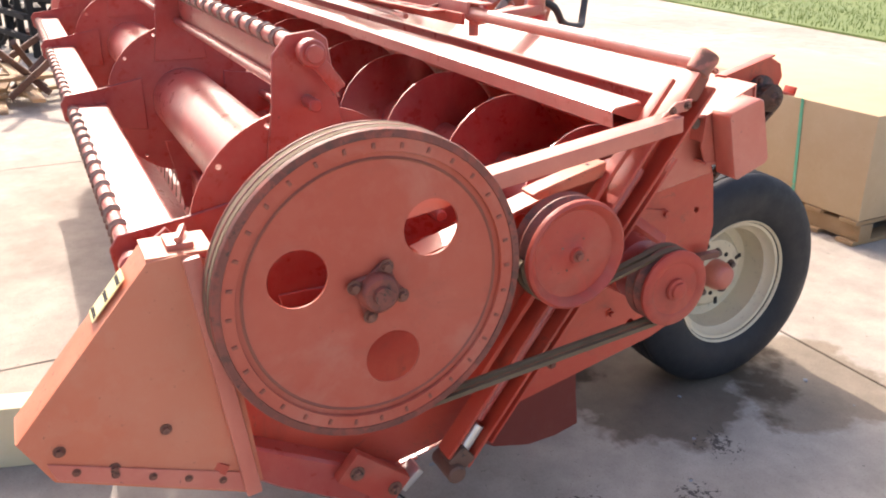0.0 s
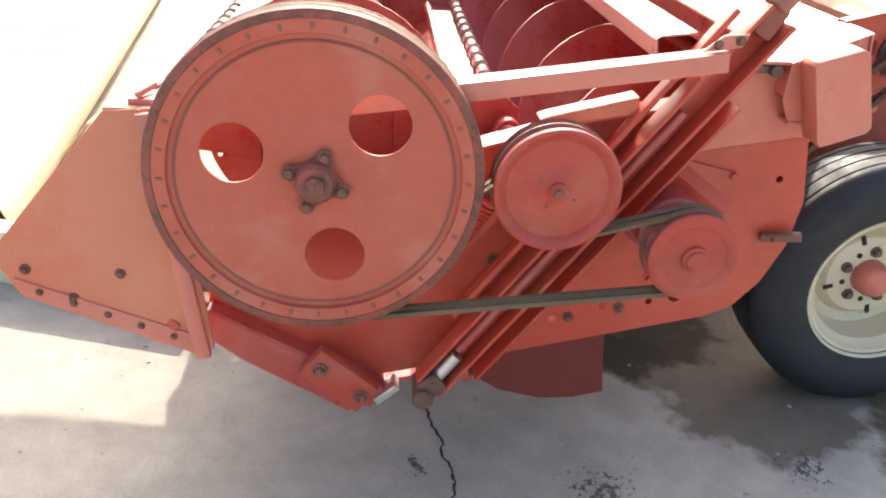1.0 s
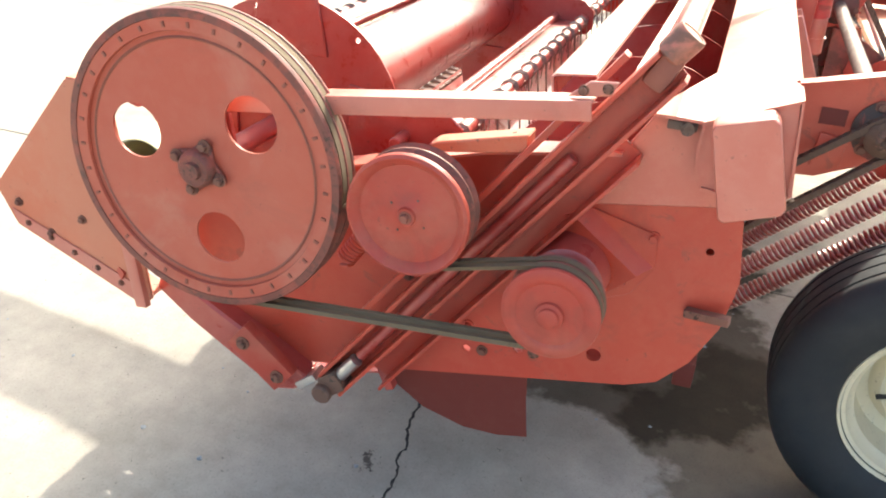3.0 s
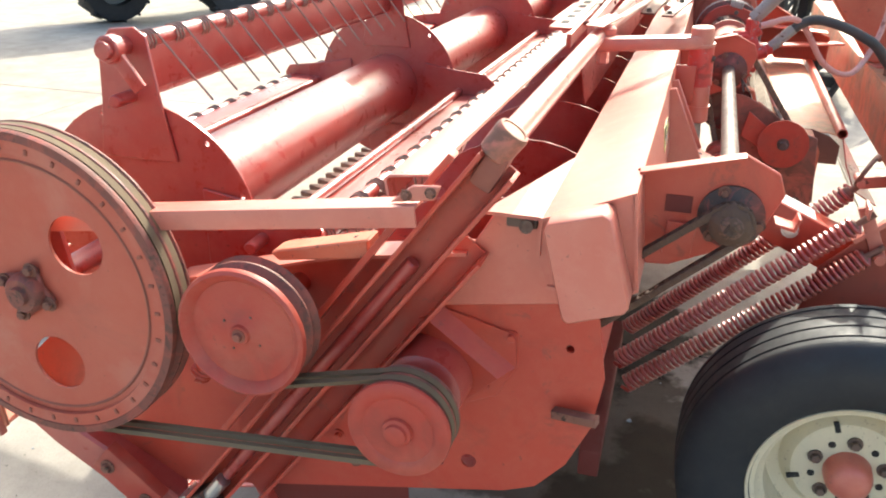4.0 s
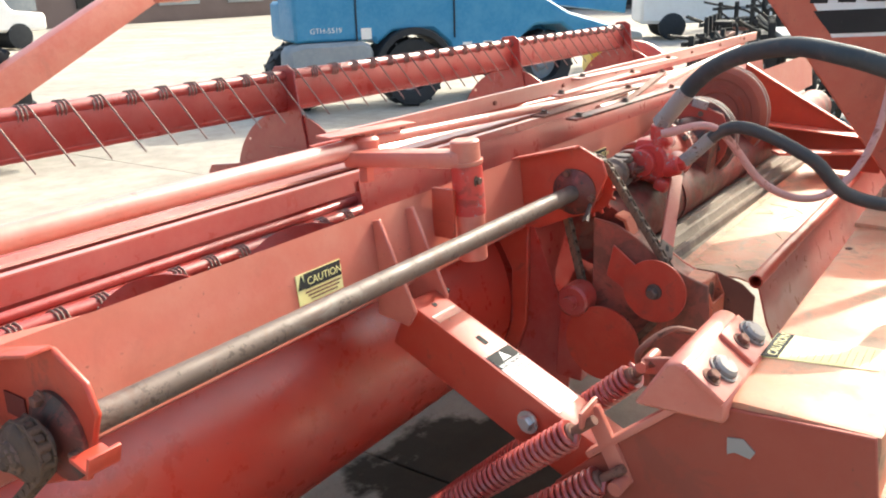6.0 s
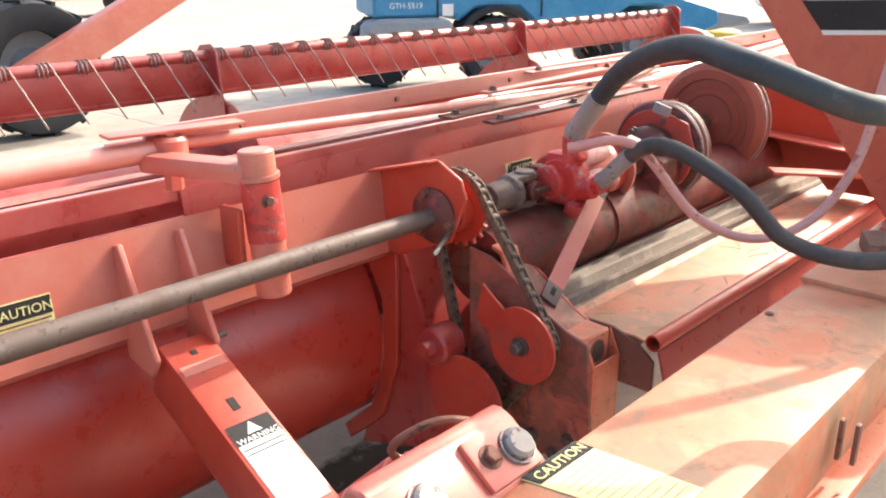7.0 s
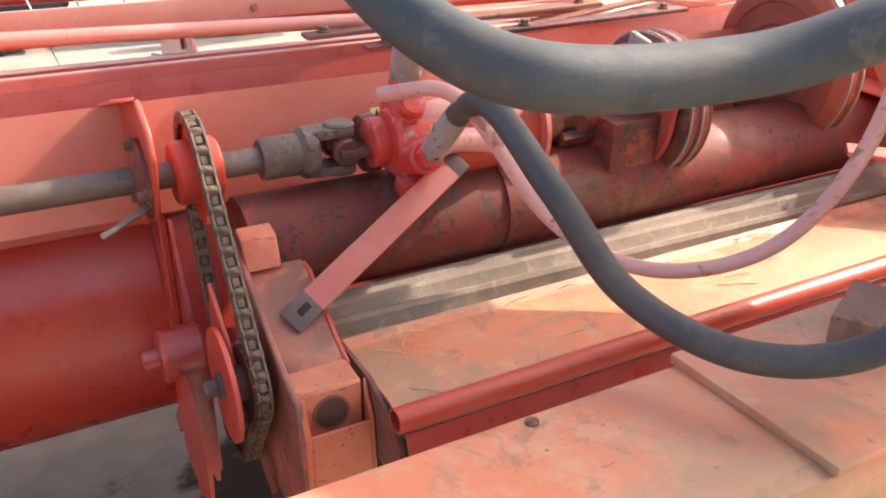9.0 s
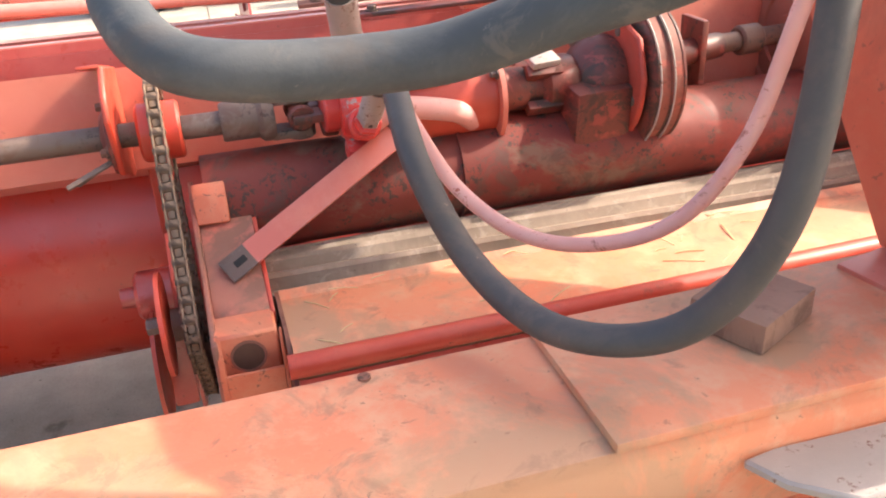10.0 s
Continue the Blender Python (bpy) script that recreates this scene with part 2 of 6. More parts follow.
def concrete():
    m, nt, ln, p = nodes("broom_finished_concrete")
    big = noise_node(nt, ln, 0.55, 6, 0.65)
    mid = noise_node(nt, ln, 5, 6, 0.7)
    fine = noise_node(nt, ln, 140, 3, 0.8)
    brush = noise_node(nt, ln, 60, 2, 0.5, stretch=(1, 0.05, 1))
    c = ramp(nt, ln, big.outputs["Fac"], [(0.36, (0.335, 0.302, 0.256)), (0.64, (0.455, 0.415, 0.355))]).outputs["Color"]
    s = ramp(nt, ln, mid.outputs["Fac"], [(0.35, G3(0.78)), (0.7, G3(1.06))]).outputs["Color"]
    c = mix(nt, ln, 1.0, c, s, "MULTIPLY")
    s = ramp(nt, ln, fine.outputs["Fac"], [(0.28, G3(0.62)), (0.42, G3(1.0)), (0.72, G3(1.12))]).outputs["Color"]
    c = mix(nt, ln, 0.8, c, s, "MULTIPLY")
    # wet oil stains beside the wheel, painted shade under the machine, drips under the drive
    co = nt.new("ShaderNodeTexCoord")
    wob = noise_node(nt, ln, 3.2, 5, 0.6)
    # the last two circles darken the concrete for shade under the machine, besides oil
    for (sx, sy, rad, deep) in ((0.62, -0.62, 0.52, 0.42), (0.25, -1.1, 0.34, 0.62), (1.0, -0.14, 0.52, 0.30), (1.70, -0.06, 0.50, 0.15)):
        d = nt.new("ShaderNodeVectorMath")
        d.operation = "DISTANCE"
        ln.new(co.outputs["Object"], d.inputs[0])
        d.inputs[1].default_value = (sx, sy, 0)
        q = nt.new("ShaderNodeMath")
        q.operation = "MULTIPLY_ADD"
        ln.new(d.outputs["Value"], q.inputs[0])
        q.inputs[1].default_value = 0.5 / rad
        h = nt.new("ShaderNodeMath")
        h.operation = "MULTIPLY"
        ln.new(wob.outputs["Fac"], h.inputs[0])
        h.inputs[1].default_value = 0.75
        ln.new(h.outputs[0], q.inputs[2])
        f = ramp(nt, ln, q.outputs[0], [(0.80, G3(1)), (0.87, G3(0))])
        c = mix(nt, ln, f.outputs["Color"], c, mix(nt, ln, 1.0, c, (deep * 1.06, deep * 0.98, deep * 0.88), "MULTIPLY"))
    # spattered oil drips under the drive end
    spat = noise_node(nt, ln, 38, 5, 0.75)
    for (sx, sy, rad) in ((0.02, 0.02, 0.16), (-0.05, -0.32, 0.10), (0.12, 0.48, 0.07), (-0.2, 0.3, 0.09), (0.1, -0.55, 0.12)):
        d = nt.new("ShaderNodeVectorMath")
        d.operation = "DISTANCE"
        ln.new(co.outputs["Object"], d.inputs[0])
        d.inputs[1].default_value = (sx, sy, 0)
        near = ramp(nt, ln, d.outputs["Value"], [(0.0, G3(0.22)), (rad, G3(0))])
        q = nt.new("ShaderNodeMath")
        ln.new(spat.outputs["Fac"], q.inputs[0])
        ln.new(near.outputs["Color"], q.inputs[1])
        f = ramp(nt, ln, q.outputs[0], [(0.665, G3(0)), (0.70, G3(0.85))])
        c = mix(nt, ln, f.outputs["Color"], c, (0.055, 0.048, 0.042))
    ln.new(c, p.inputs["Base Color"])
    p.inputs["Roughness"].default_value = 0.9
    p.inputs["Specular IOR Level"].default_value = 0.2
    b = nt.new("ShaderNodeBump")
    b.inputs["Strength"].default_value, b.inputs["Distance"].default_value = 0.4, 0.003
    ln.new(mix(nt, ln, 0.5, fine.outputs["Fac"], brush.outputs["Fac"]), b.inputs["Height"])
    ln.new(b.outputs["Normal"], p.inputs["Normal"])
    return m


CONCRETE = concrete()
GRASS = weathered("mown_grass", (0.10, 0.16, 0.035), (0.17, 0.22, 0.06), (0.05, 0.09, 0.02), 0.9, scale=0.6)


# ---- mesh helpers ----
def part(name, bm, material, parent=None, label="", smooth=True, angle=38):
    bmesh.ops.recalc_face_normals(bm, faces=bm.faces)
    me = bpy.data.meshes.new(name)
    bm.to_mesh(me)
    bm.free()
    me.materials.append(material)
    if smooth:
        me.polygons.foreach_set("use_smooth", [True] * len(me.polygons))
        me.set_sharp_from_angle(angle=radians(angle))
    ob = new(name, me)
    if parent:
        ob.parent = parent
    if label:
        ob["label"] = label
    return ob


def share(name, me, parent, m):
    ob = new(name, me)
    ob.parent = parent
    ob.matrix_basis = m
    return ob


def thing(name, label, category, group="", loc=(0, 0, 0)):
    ob = new(name)
    ob.empty_display_size = 0.1
    ob.location = loc
    return tagged(ob, label, category, group)


def bevel(bm, geom_edges, w, seg=2):
    if w > 0:
        bmesh.ops.bevel(bm, geom=geom_edges, offset=w, segments=seg, affect="EDGES", profile=0.6, clamp_overlap=True)


def box(bm, c, s, rot=(0, 0, 0), w=0.003):
    b2 = bmesh.new()
    bmesh.ops.create_cube(b2, size=1)
    bmesh.ops.scale(b2, vec=s, verts=b2.verts)
    bevel(b2, list(b2.edges), w)
    bmesh.ops.transform(b2, matrix=pose(*c, *rot), verts=b2.verts)
    merge(bm, b2)


def merge(bm, b2):
    me = bpy.data.meshes.new("tmp")
    b2.to_mesh(me)
    b2.free()
    bm.from_mesh(me)
    bpy.data.meshes.remove(me)


def bar(bm, p0, p1, a, b, up=(1, 0, 0), w=0.002):
    """A bar from p0 to p1: a thick along up, b across."""
    p0, p1 = Vector(p0), Vector(p1)
    d = (p1 - p0).normalized()
    u = Vector(up)
    u = (u - d * u.dot(d)).normalized()
    v = d.cross(u)
    b2 = bmesh.new()
    bmesh.ops.create_cube(b2, size=1)
    bmesh.ops.scale(b2, vec=((p1 - p0).length, a, b), verts=b2.verts)
    bevel(b2, list(b2.edges), w)
    m = Matrix((d, u, v)).transposed().to_4x4()
    m.translation = (p0 + p1) / 2
    bmesh.ops.transform(b2, matrix=m, verts=b2.verts)
    merge(bm, b2)


def prism(bm, pts, x0, x1, w=0.0, holes=(), axis="x"):
    """A plate: the outline (y, z), or (x, y) for axis z and (x, z) for axis y, from x0 to x1, with round holes (a, b, r)."""
    put = {"x": lambda a, b, c: (c, a, b), "y": lambda a, b, c: (a, c, b), "z": lambda a, b, c: (a, b, c)}[axis]
    b2 = bmesh.new()
    vs = [b2.verts.new(put(a, b, x0)) for a, b in pts]
    if holes:
        es = [b2.edges.new((vs[i], vs[(i + 1) % len(vs)])) for i in range(len(vs))]
        for a, b, r in holes:
            n = 8 if r < 0.012 else 28
            hv = [b2.verts.new(put(a + r * math.cos(2 * math.pi * k / n), b + r * math.sin(2 * math.pi * k / n), x0)) for k in range(n)]
            es += [b2.edges.new((hv[i], hv[(i + 1) % n])) for i in range(n)]
        bmesh.ops.triangle_fill(b2, use_beauty=True, use_dissolve=False, edges=es)
    else:
        b2.faces.new(vs)
    out = bmesh.ops.extrude_face_region(b2, geom=list(b2.faces))
    move = Vector(put(0, 0, x1 - x0))
    bmesh.ops.translate(b2, vec=move, verts=[v for v in out["geom"] if isinstance(v, bmesh.types.BMVert)])
    bmesh.ops.recalc_face_normals(b2, faces=b2.faces)
    if w:
        bevel(b2, [e for e in b2.edges if len(e.link_faces) == 2 and e.calc_face_angle(0) > 0.6], w, 1)
    merge(bm, b2)


def ring_pts(c, axis, r, n, ph=0.0):
    a = Vector(axis).normalized()
    u = a.orthogonal().normalized()
    v = a.cross(u)
    return [Vector(c) + r * (math.cos(2 * math.pi * k / n + ph) * u + math.sin(2 * math.pi * k / n + ph) * v) for k in range(n)]


def lathe(bm, prof, origin, axis, seg=32, closed=False):
    """A turned shape: the profile (radius, height along the axis)."""
    a = Vector(axis).normalized()
    rows = []
    for r, h in prof:
        c = Vector(origin) + a * h
        rows.append([bm.verts.new(c)] if r < 1e-5 else [bm.verts.new(p) for p in ring_pts(c, a, r, seg)])
    pairs = list(zip(rows, rows[1:])) + ([(rows[-1], rows[0])] if closed else [])
    for A, B in pairs:
        for k in range(seg):
            j = (k + 1) % seg
            if len(A) == 1 and len(B) == 1:
                continue
            if len(A) == 1:
                bm.faces.new((A[0], B[k], B[j]))
            elif len(B) == 1:
                bm.faces.new((A[k], B[0], A[j]))
            else:
                bm.faces.new((A[k], B[k], B[j], A[j]))


def cyl(bm, p0, p1, r, seg=20, w=0.0, r2=None):
    p0, p1 = Vector(p0), Vector(p1)
    n = (p1 - p0).length
    r2 = r if r2 is None else r2
    lathe(bm, [(0, 0), (r - w, 0), (r, w), (r2, n - w), (r2 - w, n), (0, n)] if w else [(0, 0), (r, 0), (r2, n), (0, n)], p0, p1 - p0, seg)


def pipe(bm, p0, p1, r, wall=0.004, seg=24):
    n = (Vector(p1) - Vector(p0)).length
    lathe(bm, [(r, 0), (r, n), (r - wall, n), (r - wall, 0)], p0, Vector(p1) - Vector(p0), seg, closed=True)


def sweep(bm, pts, r, seg=8, caps=True):
    pts = [Vector(p) for p in pts]
    t = (pts[1] - pts[0]).normalized()
    u = t.orthogonal().normalized()
    prev = None
    for i, p in enumerate(pts):
        t2 = (pts[min(i + 1, len(pts) - 1)] - pts[max(i - 1, 0)]).normalized()
        u = (u - t2 * u.dot(t2)).normalized()
        v = t2.cross(u)
        rr = r(i / (len(pts) - 1)) if callable(r) else r
        row = [bm.verts.new(p + rr * (math.cos(2 * math.pi * k / seg) * u + math.sin(2 * math.pi * k / seg) * v)) for k in range(seg)]
        if prev:
            for k in range(seg):
                bm.faces.new((prev[k], prev[(k + 1) % seg], row[(k + 1) % seg], row[k]))
        elif caps:
            bm.faces.new(row)
        prev = row
    if caps:
        bm.faces.new(prev)


def spline(P, n=10):
    P = [Vector(p) for p in P]
    P = [2 * P[0] - P[1], *P, 2 * P[-1] - P[-2]]
    out = []
    for i in range(1, len(P) - 2):
        a, b, c, d = P[i - 1:i + 3]
        for k in range(n):
            u = k / n
            out.append(0.5 * (2 * b + (c - a) * u + (2 * a - 5 * b + 4 * c - d) * u * u + (3 * b - a - 3 * c + d) * u ** 3))
    return out + [P[-2]]


def sheet(bm, prof, x0, x1, th=0.004, nx=1):
    """A bent sheet: the polyline (y, z), thickened, from x0 to x1."""
    P = [Vector(p) for p in prof]
    off = []
    for i in range(len(P)):
        d = (P[min(i + 1, len(P) - 1)] - P[max(i - 1, 0)]).normalized()
        off.append(P[i] + th * Vector((-d.y, d.x)))
    loop = P + off[::-1]
    rows = []
    for k in range(nx + 1):
        x = x0 + (x1 - x0) * k / nx
        rows.append([bm.verts.new((x, p.x, p.y)) for p in loop])
    n = len(loop)
    for A, B in zip(rows, rows[1:]):
        for k in range(n):
            bm.faces.new((A[k], A[(k + 1) % n], B[(k + 1) % n], B[k]))
    for row in (rows[0], rows[-1]):
        for k in range(len(P) - 1):
            bm.faces.new((row[k], row[k + 1], row[n - 2 - k], row[n - 1 - k]))


def bolt(name, c, axis, r, h, mat, parent, label=""):
    bm = bmesh.new()
    a = Vector(axis).normalized()
    cyl(bm, Vector(c), Vector(c) + a * h * 0.25, r * 1.5, 14)
    cyl(bm, Vector(c) + a * h * 0.2, Vector(c) + a * h, r, 6, w=r * 0.15)
    return part(name, bm, mat, parent, label)


def arc(cy, cz, r, a0, a1, n):
    return [(cy + r * math.cos(radians(a0 + (a1 - a0) * k / n)), cz + r * math.sin(radians(a0 + (a1 - a0) * k / n))) for k in range(n + 1)]


def text(name, body, m, size, mat, parent, label=""):
    cu = bpy.data.curves.new(name, "FONT")
    cu.body, cu.size, cu.extrude, cu.resolution_u = body, size, 0.0003, 3
    tmp = bpy.data.objects.new("tmp", cu)
    scene.collection.objects.link(tmp)
    me = bpy.data.meshes.new_from_object(tmp.evaluated_get(bpy.context.evaluated_depsgraph_get()))
    bpy.data.objects.remove(tmp)
    me.materials.append(mat)
    ob = new(name, me)
    ob.parent = parent
    ob.matrix_basis = m
    if label:
        ob["label"] = label
    return ob


# ---- ground ----
bm = bmesh.new()
prism(bm, [(-90, -90), (140, -90), (140, 120), (-90, 120)], -0.06, -0.014, axis="z")
ground = tagged(part("ground", bm, CONCRETE, smooth=False), "wide pale concrete yard with joints, stains and painted shade", "ground", kind="structure")
SLAB = 2.75
for i in range(-3, 6):
    for j in range(-2, 3):
        x0, y0 = 1.58 + i * SLAB, -1.31 + j * 2 * SLAB
        bm = bmesh.new()
        prism(bm, [(x0 + 0.004, y0 + 0.004), (x0 + SLAB - 0.004, y0 + 0.004), (x0 + SLAB - 0.004, y0 + 2 * SLAB - 0.004), (x0 + 0.004, y0 + 2 * SLAB - 0.004)], -0.013, 0.0, w=0.003, axis="z")
        part("slab", bm, CONCRETE, ground, smooth=False)
bm = bmesh.new()
rnd = random.Random(4)
pts = [(0.52, 0.47, 0.0), (0.42, 0.44, 0), (0.31, 0.435, 0), (0.22, 0.405, 0), (0.17, 0.412, 0), (0.11, 0.388, 0), (0.04, 0.383, 0), (-0.03, 0.40, 0), (-0.1, 0.375, 0), (-0.3, 0.41, 0)]
path = spline(pts, 7)
prev = None
for k, p in enumerate(path):
    w = 0.002 + 0.003 * rnd.random()
    o = 0.008 * (rnd.random() - 0.5)
    row = [bm.verts.new((p.x, p.y + o - w, 0.0012)), bm.verts.new((p.x, p.y + o + w, 0.0012))]
    if prev:
        bm.faces.new((prev[0], prev[1], row[1], row[0]))
    prev = row
tagged(part("crack", bm, BLACK, ground, "dark hairline crack"), kind="structure")
# pale chips and dark grit lying on the slabs
for n in range(70):
    b2 = bmesh.new()
    r = rnd.uniform(0.003, 0.012)
    bmesh.ops.create_icosphere(b2, subdivisions=1, radius=r)
    for v in b2.verts:
        v.co *= rnd.uniform(0.6, 1.2)
        v.co.z *= 0.4
    x, y = rnd.uniform(-0.8, 1.4), rnd.uniform(-1.6, 1.9)
    bmesh.ops.translate(b2, vec=(x, y, r * 0.25), verts=b2.verts)
    if n == 0:
        bm = bmesh.new()
    merge(bm, b2)
tagged(part("grit", bm, GREY, None), "small stones and grit scattered on concrete", "grit", kind="stuff")

# ---- the machine ----
machine = thing("mower_conditioner", "red pull-type mower conditioner with reel, drive sheaves, springs and hoses", "farm machine")
RY, RZ, RPHI = 0.690, 0.910, 0.0


def M(name, bm, mat, label="", parent=None, **k):
    return part(name, bm, mat, parent or machine, label, **k)


# side panel at the drive end
bm = bmesh.new()
prism(bm, [(0.42, 0.40), (-0.135, 0.523), (-0.195, 0.548), (-0.248, 0.610), (-0.288, 0.70), (-0.303, 0.80), (-0.282, 0.93), (-0.225, 1.09), (-0.10, 1.085), (-0.06, 1.02), (0.176, 0.975),
           (0.29, 0.943), (0.513, 0.88), (0.74, 0.80), (0.93, 0.62), (0.94, 0.47), (0.86, 0.43), (0.62, 0.36)], 0.0, 0.006,
      holes=[(-0.24, 0.851, 0.008), (-0.066, 0.575, 0.015), (-0.01, 0.56, 0.008), (0.09, 0.545, 0.011), (0.2, 0.515, 0.009), (-0.13, 0.852, 0.006)])
side = M("side_panel", bm, RED, "red steel drive-side panel with worn paint")
bm = bmesh.new()
prism(bm, [(-0.02, 0.905), (-0.262, 0.947), (-0.226, 1.093), (-0.10, 1.088), (-0.062, 1.022), (0.02, 0.99)], -0.012, -0.001, w=0.002)
M("upper_side_panel", bm, FADED)
bm = bmesh.new()
prism(bm, [(-0.06, 1.013), (0.176, 0.973), (0.29, 0.941), (0.52, 0.876), (0.52, 0.880), (0.29, 0.946), (0.176, 0.979), (-0.06, 1.020)], -0.035, 0.03)
M("panel_flange", bm, FADED)
bm = bmesh.new()
prism(bm, [(0.10, 1.0), (0.27, 0.972), (0.285, 0.985), (0.27, 0.992), (0.10, 1.035)], -0.07, -0.02, w=0.003)
M("slotted_bracket", bm, ORANGE)
for y, z in ((0.24, 0.992), (0.15, 1.018)):
    bm = bmesh.new()
    box(bm, (-0.045, y, z), (0.016, 0.05, 0.008), (-15, 0, 0), w=0.003)
    M("slot", bm, BLACK)
bm = bmesh.new()
lathe(bm, [(0.082, 0), (0.080, 0.004), (0.074, 0.006), (0.070, 0.09), (0.05, 0.10), (0, 0.10)], (0, -0.002, 0.772), (-1, 0, 0), 36)
M("bearing_housing", bm, DEEP_RED)
# folded guard beside the housing: a raised wedge with a flat flange
bm = bmesh.new()
prism(bm, [(0.045, 0.885), (-0.02, 0.895), (-0.145, 0.865), (-0.15, 0.80), (-0.115, 0.735), (-0.068, 0.712), (0.0, 0.70)], -0.006, -0.001, w=0.001)
guard_plate = M("bearing_guard", bm, RED)
bm = bmesh.new()
R0, R1 = (0.010, 0.885), (-0.122, 0.788)
low = ((0.060, 0.862), (-0.060, 0.716))
vs = [bm.verts.new(p) for p in ((-0.034, *R0), (-0.034, *R1), (-0.005, *low[1]), (-0.005, *low[0]), (-0.005, R0[0] - 0.022, R0[1] + 0.016), (-0.005, R1[0] - 0.026, R1[1] + 0.012))]
for f in ((0, 1, 2, 3), (0, 1, 5, 4), (1, 2, 5), (0, 3, 4)):
    bm.faces.new([vs[i] for i in f])
M("guard_fold", bm, RED, parent=guard_plate)
for y, z in ((-0.138, 0.858), (-0.095, 0.752), (-0.004, 0.886), (0.0, 0.62), (0.20, 0.575)):
    bolt("bolt", (0, y, z), (-1, 0, 0), 0.008, 0.014, RED, side)
for y, z in ((0.055, 0.545), (0.165, 0.52), (0.34, 0.66)):
    bolt("panel_bolt", (0, y, z), (-1, 0, 0), 0.0085, 0.011, RUST, side)
bm = bmesh.new()
bar(bm, (-0.01, -0.22, 0.725), (-0.03, -0.30, 0.735), 0.02, 0.016)
M("panel_stop", bm, RUST)
# skirt below the panel
bm = bmesh.new()
prism(bm, [(0.40, 0.43), (0.385, 0.36), (0.30, 0.305), (0.20, 0.28), (0.12, 0.283), (0.052, 0.300), (0.064, 0.40), (0.070, 0.50), (0.2, 0.47)], 0.03, 0.034)
M("crop_skirt", bm, SKIRT, "dark red rubber crop skirt")
bm = bmesh.new()
bar(bm, (0.02, 0.41, 0.42), (0.02, 0.375, 0.345), 0.03, 0.02)
M("skirt_bracket", bm, DEEP_RED)

# cutter bar shoe
bm = bmesh.new()
prism(bm, [(0.95, 0.50), (0.86, 0.43), (0.645, 0.300), (0.59, 0.315), (0.56, 0.36), (0.62, 0.395), (0.75, 0.46), (0.93, 0.56)], -0.05, 0.05, w=0.006)
M("skid_shoe", bm, DEEP_RED, "scuffed dark red skid shoe")
bm = bmesh.new()
bar(bm, (-0.07, 0.72, 0.455), (-0.07, 0.60, 0.355), 0.03, 0.075, w=0.004)
shoe_bracket = M("shoe_bracket", bm, PULLEY)
for y, z in ((0.615, 0.37), (0.70, 0.437)):
    bolt("bolt", (-0.085, y, z), (-1, 0, 0), 0.011, 0.013, RUST, shoe_bracket)
bm = bmesh.new()
box(bm, (-0.03, 0.56, 0.35), (0.05, 0.06, 0.018), (-40, 0, 0))
M("knife_head", bm, BRIGHT, "bare steel knife head")
bm = bmesh.new()
sheet(bm, [(0.95, 0.50), (0.86, 0.42), (0.66, 0.30), (0.5, 0.33)], 0.05, 4.3, 0.01)
M("cutter_bar", bm, DEEP_RED)
knife = bmesh.new()
prism(knife, [(-0.035, 0.0), (0.035, 0.0), (0.02, 0.055), (0.008, 0.09), (-0.008, 0.09), (-0.02, 0.055)], -0.01, 0.01, w=0.003, axis="z")
guard = M("knife_guard", knife, RUST)
guard.matrix_basis = pose(0.12, 0.93, 0.485)
for k in range(1, 54):
    share("knife_guard", guard.data, machine, pose(0.12 + 0.0762 * k, 0.93, 0.485))

# crop divider
bm = bmesh.new()
prism(bm, [(1.30, 0.72), (1.255, 0.632), (0.935, 0.50), (0.905, 0.52), (0.955, 0.985), (1.0, 1.005), (1.06, 1.0)], -0.125, -0.118, w=0.0)
div = M("crop_divider", bm, PANEL, "faded orange-red sheet metal crop divider")
bm = bmesh.new()
for a, b in (((1.30, 0.72), (1.06, 1.0)), ((1.30, 0.72), (1.255, 0.632)), ((1.255, 0.632), (0.935, 0.50))):
    n = Vector((a[1] - b[1], b[0] - a[0])).normalized() * 0.002
    prism(bm, [(a[0], a[1]), (b[0], b[1]), (b[0] + n.x, b[1] + n.y), (a[0] + n.x, a[1] + n.y)], -0.12, -0.03)
prism(bm, [(0.95, 1.0), (1.06, 1.0), (1.06, 1.005), (0.95, 1.005)], -0.12, -0.02)
M("divider_edge", bm, ORANGE, parent=div)
bm = bmesh.new()
bar(bm, (-0.13, 0.99, 1.0), (-0.13, 0.925, 0.50), 0.018, 0.03, w=0.004)
M("divider_rib", bm, FADED, parent=div)
bm = bmesh.new()
bar(bm, (-0.03, 1.22, 0.70), (-0.13, 0.97, 0.565), 0.006, 0.02)
M("divider_seam", bm, RED, parent=div)
bm = bmesh.new()
prism(bm, [(1.252, 0.637), (0.937, 0.506), (0.945, 0.552), (1.262, 0.672)], -0.1285, -0.1255, w=0.001)
M("divider_strip", bm, FADED, parent=div)
for k in range(5):
    bolt("strip_bolt", (-0.1285, 0.98 + 0.06 * k, 0.546 + 0.0243 * k), (-1, 0, 0), 0.005, 0.006, RUST, div)
for y, z in ((1.067, 0.683), (0.985, 0.98), (0.935, 0.53), (1.24, 0.69), (1.16, 0.63)):
    bolt("bolt", (-0.125, y, z), (-1, 0, 0), 0.007, 0.01, RUST, div)
bm = bmesh.new()
box(bm, (-0.075, 1.125, 0.935), (0.05, 0.09, 0.002), (-49.4, 0, 0), w=0)
lab = M("warning_label", bm, YELLOW, "yellow and black warning label", parent=div)
